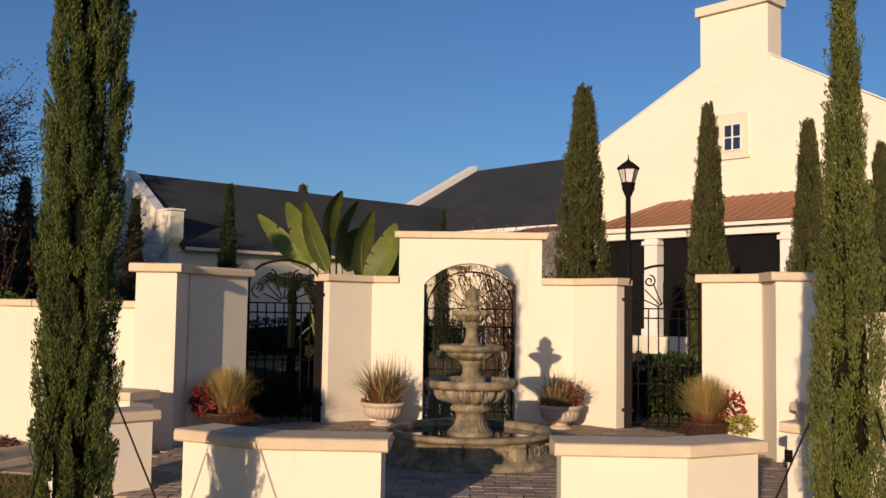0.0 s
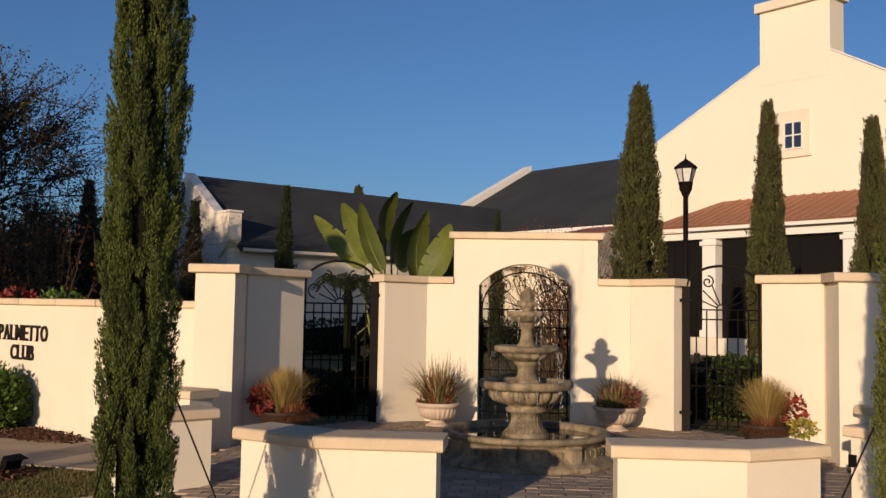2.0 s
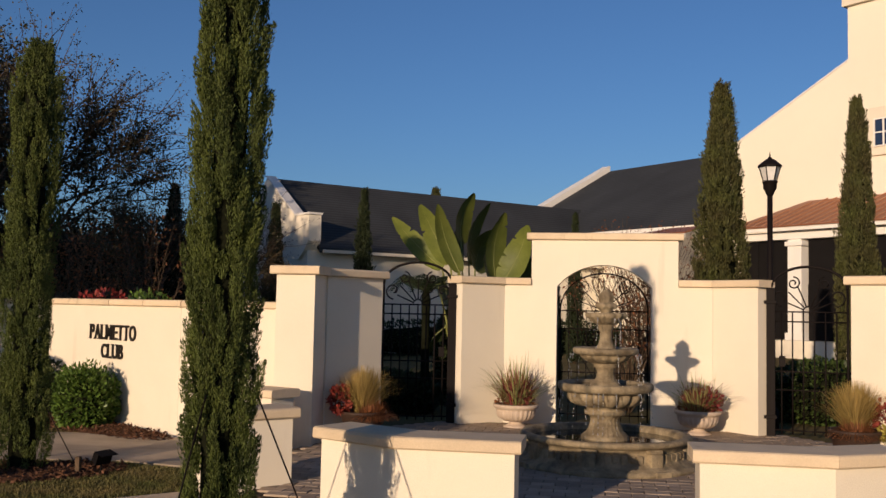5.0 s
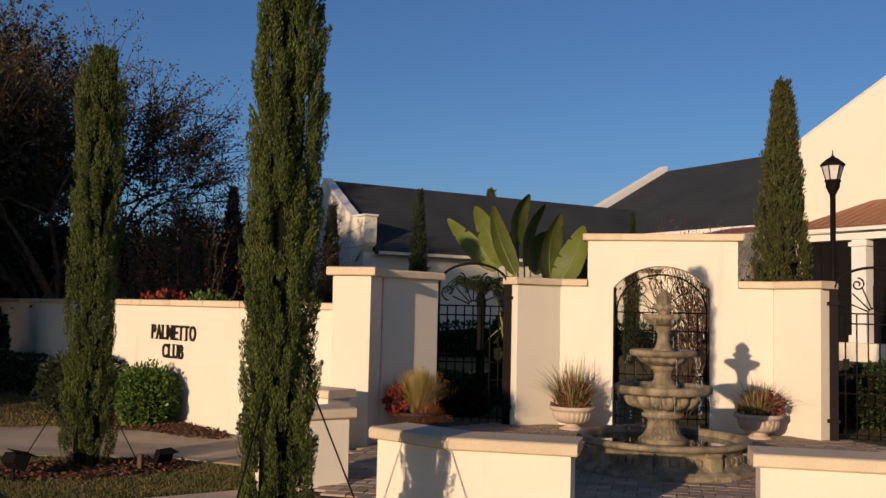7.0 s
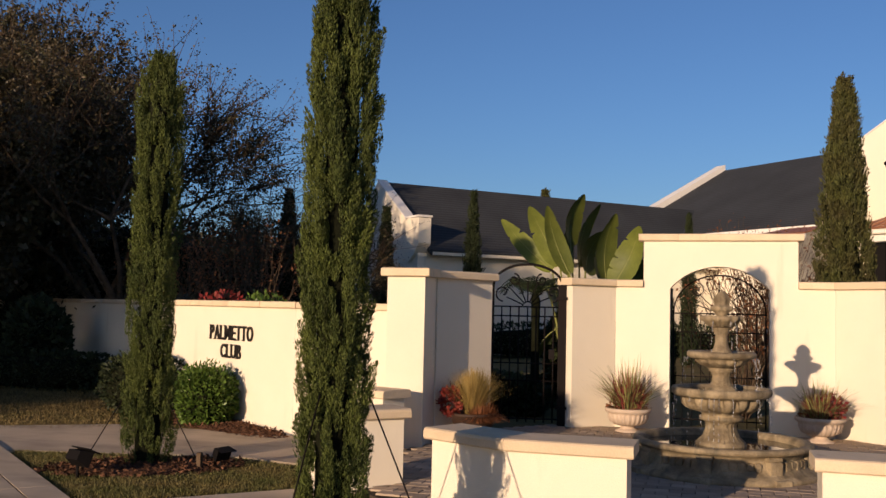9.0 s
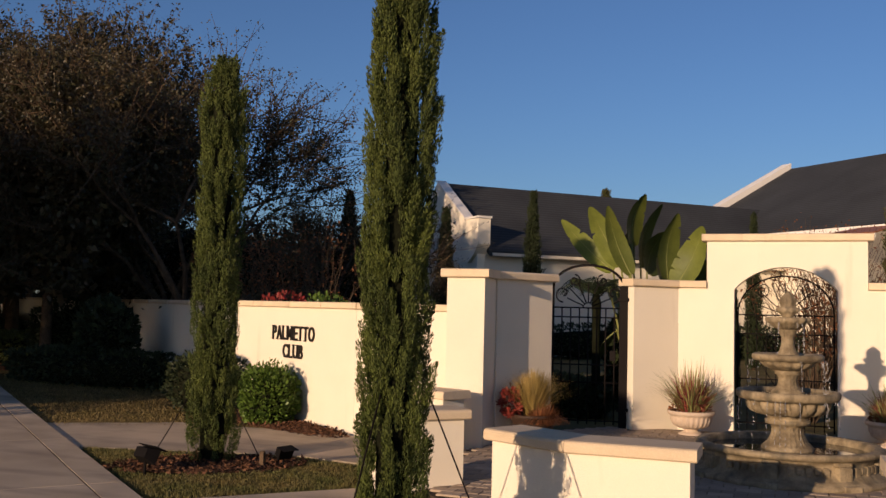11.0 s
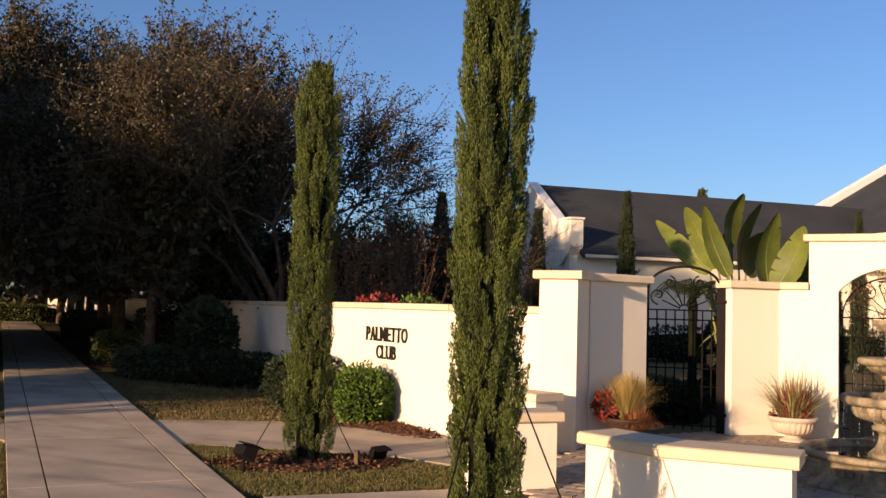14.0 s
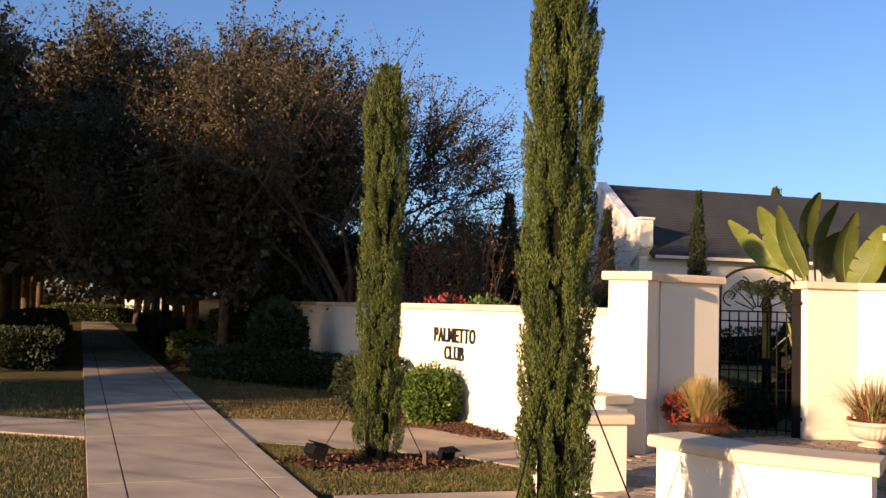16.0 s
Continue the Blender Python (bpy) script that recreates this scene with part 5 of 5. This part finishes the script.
for k in range(17):
    th, rise = 2.4 * k, rng.uniform(0.45, 0.78)
    reach = rng.uniform(0.6, 0.95)
    spine = [Vector((math.cos(th) * reach * u, math.sin(th) * reach * u, 1.84 + rise * 1.5 * u - rise * 1.35 * u * u * 1.1)) for u in (i / 9 for i in range(10))]
    pieces = [tube(spine, 0.010, 5, True, 0.003)]
    for i in range(1, 10):
        for half in (0, 0.5):
            p = spine[i - 1].lerp(spine[i], half)
            way = (spine[i] - spine[i - 1]).normalized()
            side = way.cross(Vector((0, 0, 1))).normalized()
            ln = 0.20 * math.sin(math.pi * (0.12 + 0.85 * (i + half) / 10))
            for sg in (-1, 1):
                tip = p + side * sg * ln + way * ln * 0.6 + Vector((0, 0, -0.25 * ln))
                q = way * 0.011
                pieces.append(([p - q, p + q, tip], [(0, 1, 2)]))
    part("frond", mesh_of("frond", *join(pieces), SHADED_LEAF), cycad)

# clipped shrubs and hedges
boxwood = shrub("boxwood", -6.56, 11.27, 0.34, 0.34, 0.35, 5200, 0.055, SHRUB, "clipped bright green boxwood before the sign wall", "shrub", 81, 2.9)
part("young_growth", quads_mesh("young_growth", *leafy(281, 1100, 0.36, 0.36, 0.39, 0.06, 0.2, 2.7, 0.9, 0.5), SHRUB), boxwood)
shrub("dark_shrub", -8.05, 12.05, 0.55, 0.5, 0.42, 3500, 0.06, SHADED_LEAF, "dark green shrub at the foot of the wall", "shrub", 82, 2.6)
shrub("box_hedge", -17.9, 18.6, 1.5, 0.7, 0.36, 7000, 0.08, HEDGE, "clipped olive hedge block beside the sidewalk", "hedge", 83, 5, -40, "hedges along the sidewalk")
# blocks under the oaks take the green with shade painted in
shrub("box_hedge", -12.5, 14.9, 2.0, 0.6, 0.32, 7000, 0.08, SHADED_LEAF, "clipped hedge block beside the sidewalk, coloured dark for tree shade", "hedge", 84, 5, -8, "hedges along the sidewalk")
shrub("box_hedge", -19.5, 14.4, 2.2, 0.9, 0.40, 7000, 0.08, SHADED_LEAF, "clipped hedge block beside the sidewalk, coloured dark for tree shade", "hedge", 85, 5, -40, "hedges along the sidewalk")
shrub("box_hedge", -24.5, 18.6, 2.2, 0.9, 0.45, 7000, 0.08, SHADED_LEAF, "clipped hedge block beside the sidewalk, coloured dark for tree shade", "hedge", 86, 5, -40, "hedges along the sidewalk")
shrub("box_hedge", -22.8, 22.8, 2.4, 0.8, 0.45, 7000, 0.08, SHADED_LEAF, "clipped hedge block beside the sidewalk, coloured dark for tree shade", "hedge", 87, 5, -40, "hedges along the sidewalk")
shrub("box_hedge", -30.0, 29.0, 3.0, 0.9, 0.5, 7000, 0.1, SHADED_LEAF, "clipped hedge block beside the sidewalk, coloured dark for tree shade", "hedge", 88, 5, -40, "hedges along the sidewalk")
shrub("box_hedge", -32.0, 24.5, 3.0, 0.9, 0.5, 7000, 0.1, SHADED_LEAF, "clipped hedge block beside the sidewalk, coloured dark for tree shade", "hedge", 89, 5, -40, "hedges along the sidewalk")
x, y = path_pt(57, 0.9)
shrub("box_hedge", x, y, 3.2, 0.9, 0.55, 6000, 0.12, HEDGE, "clipped olive hedge closing the far end of the sidewalk", "hedge", 183, 5, 50, "hedges along the sidewalk")
shrub("dark_shrub", -12.45, 15.15, 0.55, 0.5, 0.78, 2600, 0.13, SHADED_LEAF, "dark loose shrub before the shaded wall", "shrub", 181, 2.2)
shrub("dark_shrub", -15.6, 17.9, 1.1, 0.8, 0.8, 5000, 0.10, SHADED_LEAF, "dark loose shrub before the shaded wall", "shrub", 182, 2.2)
shrub("box_hedge", 3.4, 15.3, 0.85, 0.5, 0.44, 6500, 0.07, GATE_HEDGE_SHADED, "clipped green hedge behind the iron gate", "hedge", 90, 4)
x, y = house_xy(-27.6, 22.0)
shrub("box_hedge", x, y, 0.7, 6.0, 0.56, 9000, 0.12, SHADED_LEAF, "long dark hedge along the foot of the hall", "hedge", 92, 6, -45)
shrub("rear_shrub", -2.52, 16.2, 0.34, 0.4, 0.82, 4500, 0.09, SHADED_LEAF, "dark leafy shrub behind the iron gate", "shrub", 91, 2.4)
def twiggy(x, y, h, n, seed, label):
    """A shrub of many thin rising stems with few leaves."""
    rng = np.random.default_rng(seed)
    t = thing("twiggy_shrub", label, "shrub", m=pose(x, y, 0))
    stems, tips = [], []
    for k in range(n):
        th, lean = rng.uniform(0, 2 * math.pi), abs(rng.normal(0, 0.22))
        pts = [np.array([0.08 * math.cos(th), 0.08 * math.sin(th), -0.02])]
        d = np.array([lean * math.cos(th), lean * math.sin(th), 1.0])
        for j in range(6):
            d = d + rng.normal(0, 0.16, 3) * (1, 1, 0.2)
            pts.append(pts[-1] + d / np.linalg.norm(d) * h * rng.uniform(0.7, 1.1) / 6)
            if j > 1:
                tips.append(pts[-1])
        stems.append(tube([tuple(p) for p in pts], 0.010, 5, False, 0.003))
    part("stem", mesh_of("stem", *join(stems), BARK, True), t)
    tips = np.array(tips)
    m = len(tips) * 3
    base = tips[rng.integers(0, len(tips), m)] + rng.normal(0, 0.07, (m, 3))
    ln = rng.uniform(0.04, 0.09, m)
    part("foliage", quads_mesh("foliage", *slivers(rng, base, unit(rng.normal(0, 1, (m, 3))), ln, ln * 0.5), RUST_LEAF), t)


twiggy(0.30, 15.8, 2.5, 55, 301, "russet half-bare shrub with many thin stems behind the arch")
for x, y, h, seed in ((-8.3, 16.0, 3.3, 305), (-9.4, 15.9, 3.4, 306), (-10.2, 16.9, 3.3, 307)):
    twiggy(x, y, h, 60, seed, "dark half-bare shrub with many thin stems behind the sign wall")
twiggy(1.0, 23.5, 4.05, 170, 303, "russet vine-like shrub showing above the arch wall")
for x, y in ((-0.92, 17.4), (0.98, 17.2)):
    cypress(slim, x, y, "slim cypress seen through the arch, coloured dark for shade", "cypresses behind the arch", 40 * x, 0.5)
for i, (x, y, r, h) in enumerate(((-2.7, 17.9, 1.0, 0.19), (-4.7, 18.2, 1.2, 0.18), (-3.1, 14.6, 0.5, 0.24))):
    shrub("court_shrub", x, y, r, r * 0.8, h, 4500, 0.09, SHADED_LEAF, "dark leafy shrub in the courtyard behind the gate", "shrub", 120 + i, 2.3, 0, "courtyard shrubs")
shrub("crimson_shrub", -7.45, 13.2, 0.42, 0.3, 0.30, 420, 0.085, RED_LEAF, "bright crimson shrub showing above the sign wall", "shrub", 93, 2.0, 0, "", 1.17)
shrub("wall_shrub", -6.3, 12.35, 0.55, 0.4, 0.86, 2600, 0.07, SHRUB, "leafy green shrub peeping over the sign wall", "shrub", 94, 2.2)
for i, (x, y, r, h) in enumerate(((-8.6, 14.9, 1.0, 0.85), (-11.6, 19.0, 1.5, 1.7), (-14.0, 21.0, 1.9, 2.0), (-10.0, 19.5, 1.3, 1.7), (-17.0, 24.0, 2.2, 2.2), (-20.5, 27.0, 2.4, 2.3), (-25.0, 31.0, 2.6, 2.4))):
    shrub("tall_shrub", x, y, r, r * 0.8, h, 5000, 0.10, OAK, "dark loose shrub behind the sign wall", "shrub", 95 + i, 2.2, 0, "shrubs behind the sign wall")

# ---------- guy wires, stakes, floodlights, mulch ----------
for x, y, top, rad, n0 in ((-2.15, 5.17, 1.10, 0.62, 20), (2.19, 5.59, 1.10, 0.62, 50), (-5.43, 8.19, 0.75, 0.62, 0)):
    for k in range(3):
        th = math.radians(n0 + 120 * k)
        ex, ey = x + rad * math.cos(th), y + rad * math.sin(th)
        wire = thing("guy_wire", "thin dark guy wire tying the cypress to a stake", "wire", "guy wires")
        part("strand", mesh_of("strand", *tube([(x + 0.18 * math.cos(th), y + 0.18 * math.sin(th), top), (ex, ey, 0.05)], 0.005, 6), IRON, True), wire)
        part("stake", fixed("stake", prism([(ex - 0.022, ey - 0.022), (ex + 0.022, ey - 0.022), (ex + 0.022, ey + 0.022), (ex - 0.022, ey + 0.022)], -0.05, 0.17, 0.006), BARK), wire)


def floodlight(x, y, turn, tilt, size=1.0):
    f = thing("floodlight", "small black ground floodlight on a spike", "floodlight", "ground floodlights", m=pose(x, y, 0, 0, 0, turn))
    f.scale = (size, size, size)
    part("spike", mesh_of("spike", *tube([(0, 0, -0.03), (0, 0, 0.13)], 0.014, 8), BLACK, True), f)
    bm = bmesh.new()
    box(bm, (-0.13, -0.06, -0.075), (0.13, 0.06, 0.075), 0.008)
    for v in bm.verts:
        if v.co.y > 0:
            v.co.x *= 0.7
            v.co.z *= 0.6
    bmesh.ops.transform(bm, matrix=pose(0, 0, 0.20, tilt), verts=bm.verts)
    head = part("lamp_head", bm_mesh("lamp_head", bm, BLACK), f)
    part("visor", box_mesh("visor", (-0.135, -0.13, 0.075), (0.135, 0.02, 0.083), BLACK, 0.0, pose(0, 0, 0.20, tilt)), head)
    return f


floodlight(-5.55, 7.36, 160, 25)
floodlight(-4.66, 8.33, 75, 20, 0.75)


def mulch_bed(x, y, rx, ry, n, seed, turn=0.0):
    me = lathe([(1.0, -0.03), (0.97, 0.0), (0.6, 0.035), (0.0, 0.045)], 40)
    rng = np.random.default_rng(seed)
    vs = [(vx * rx * (1 + 0.05 * math.sin(5 * math.atan2(vy, vx))), vy * ry, vz) for vx, vy, vz in me[0]]
    bed = thing("mulch_bed", "reddish-brown bark mulch bed", "mulch", kind="stuff", m=pose(x, y, 0, 0, 0, turn), data=fixed("mulch_bed", (vs, me[1]), MULCH, True))
    rr, th = np.sqrt(rng.random(n)) * 1.02, rng.uniform(0, 2 * np.pi, n)
    base = np.stack([rx * rr * np.cos(th), ry * rr * np.sin(th), 0.05 * (1 - rr * 0.9) + rng.uniform(0, 0.025, n)], -1)
    d = unit(rng.normal(0, 1, (n, 3)) * (1, 1, 0.35))
    ln = rng.uniform(0.025, 0.075, n)
    v, f = slivers(rng, base, d, ln, ln * 0.4)
    c = part("bark_chips", quads_mesh("bark_chips", v, f, MULCH), bed)
    return bed


mulch_bed(-5.35, 8.1, 0.95, 0.55, 2600, 5, 35)
mulch_bed(-6.5, 11.35, 1.7, 0.42, 3000, 6, -32)
mulch_bed(-2.15, 5.17, 0.75, 0.75, 1500, 7)
mulch_bed(2.19, 5.59, 0.75, 0.75, 1500, 8)
mulch_bed(-17.6, 18.2, 2.2, 1.2, 1500, 9, -40)


# lawn blades where the camera looks closest
def lawn(seed, n, poly, label, h, mat=BLADE):
    poly = np.array(poly)
    rng = np.random.default_rng(seed)
    lo, hi = poly.min(0), poly.max(0)
    keep = np.empty((0, 2))
    while len(keep) < n:
        p = rng.uniform(lo, hi, (n, 2))
        ins = np.zeros(len(p), bool)
        j = len(poly) - 1
        for i in range(len(poly)):
            c = ((poly[i, 1] > p[:, 1]) != (poly[j, 1] > p[:, 1])) & (p[:, 0] < (poly[j, 0] - poly[i, 0]) * (p[:, 1] - poly[i, 1]) / (poly[j, 1] - poly[i, 1] + 1e-12) + poly[i, 0])
            ins ^= c
            j = i
        keep = np.concatenate([keep, p[ins]])
    keep = keep[:n]
    base = np.concatenate([keep, np.full((n, 1), -0.02)], 1)
    d = unit(rng.normal(0, 0.5, (n, 3)) + np.array([0, 0, 1.0]))
    ln = h * rng.uniform(0.5, 1.3, n)
    v, f = slivers(rng, base, d, ln, ln * 0.2)
    tagged(new("lawn_grass", quads_mesh("lawn_grass", v, f, mat)), label, "grass", kind="stuff")


lawn(201, 85000, [(-4.86, 6.45), (-7.2, 8.42), (-4.84, 8.95), (-3.25, 8.6), (-3.55, 7.75)], "short green and straw winter grass beside the sidewalk", 0.042)
lawn(202, 80000, [path_pt(-1, -0.03), path_pt(3.38, -0.03), path_pt(6.0, -4), path_pt(-1, -4)], "short green and straw winter grass beside the sidewalk", 0.042)
lawn(203, 60000, [path_pt(4.6, 1.76), (-7.25, 10.57), (-5.6, 10.85), (-7.9, 12.3), (-10.7, 14.8), path_pt(14, 4.6), path_pt(14, 1.76)], "short straw-coloured winter grass below the wall", 0.045, DRY_BLADE)

woods = tagged(new("far_woods", quads_mesh("far_woods", *leafy(400, 26000, 45, 5, 4.2, 0.9, 0.5, 4.0), OAK)), "dark band of distant trees beyond the sidewalk", "trees", kind="stuff")
woods.matrix_basis = pose(-72, 72, 0, 0, 0, 45)
lawn(204, 20000, [path_pt(4.95, -0.03), path_pt(11, -0.03), path_pt(11, -3.5), path_pt(7.3, -3.5)], "short shaded winter grass beside the sidewalk", 0.05)
# sunlit wall far down the sidewalk
far_wall = thing("distant_wall", "pale sunlit wall far down the sidewalk", "wall", m=pose(-62, 59.5, 0, 0, 0, 35))
part("wall", fixed("wall", prism([(-3, 0), (3, 0), (3, 0.4), (-3, 0.4)], -0.05, 2.85), STUCCO_HOUSE), far_wall)
part("coping", fixed("coping", prism([(-3.1, -0.1), (3.1, -0.1), (3.1, 0.5), (-3.1, 0.5)], 2.852, 3.0, 0.02), CAP), far_wall)

# ---------- pavers of the court ----------
rng = np.random.default_rng(77)
PL, PW = 0.225, 0.15
paver_mesh = fixed("paver", prism([(-PL / 2 + 0.004, -PW / 2 + 0.004), (PL / 2 - 0.004, -PW / 2 + 0.004), (PL / 2 - 0.004, PW / 2 - 0.004), (-PL / 2 + 0.004, PW / 2 - 0.004)], -0.03, 0.0, 0.005), PAVER)
rest_v, rest_f, made = [], [], 0


def in_court(x, y):
    return abs(x) < 3.35 and 6.45 < y < 13.3 and abs(x) + abs(y - 10.2) < 5.2 and (x - FX) ** 2 + (y - FY) ** 2 > 0.93 ** 2


for j in range(48):
    y = 6.45 + (j + 0.5) * PW
    for i in range(-16, 17):
        x = (i + 0.5 * (j % 2)) * PL
        if not in_court(x, y):
            continue
        z = 0.032 + rng.normal(0, 0.0015)
        if made < 300 and ((abs(x) < 1.15 and 7.3 < y < 9.6) or (-3.2 < x < -2.0 and 7.4 < y < 10.0)):
            part("paver", paver_mesh, plaza, m=pose(x, y, z, rng.normal(0, 0.3), rng.normal(0, 0.3), rng.normal(0, 0.4)))
            made += 1
        else:
            o = len(rest_v)
            for v in paver_mesh.vertices:
                rest_v.append((v.co.x + x, v.co.y + y, v.co.z + z))
            rest_f.extend(tuple(q + o for q in p.vertices) for p in paver_mesh.polygons)
tagged(part("paver_field", mesh_of("paver_field", rest_v, rest_f, PAVER), plaza), kind="stuff")

# small dark lamp on the seat wall
step_light = thing("step_light", "small black step light set in the seat wall", "lamp", m=look((2.67, 8.14, 0.42), (2.67 + 0.707, 8.14 + 0.707, 0.42)))
part("housing", box_mesh("housing", (-0.03, -0.05, 0.0), (0.03, 0.05, 0.03), BLACK, 0.004), step_light)
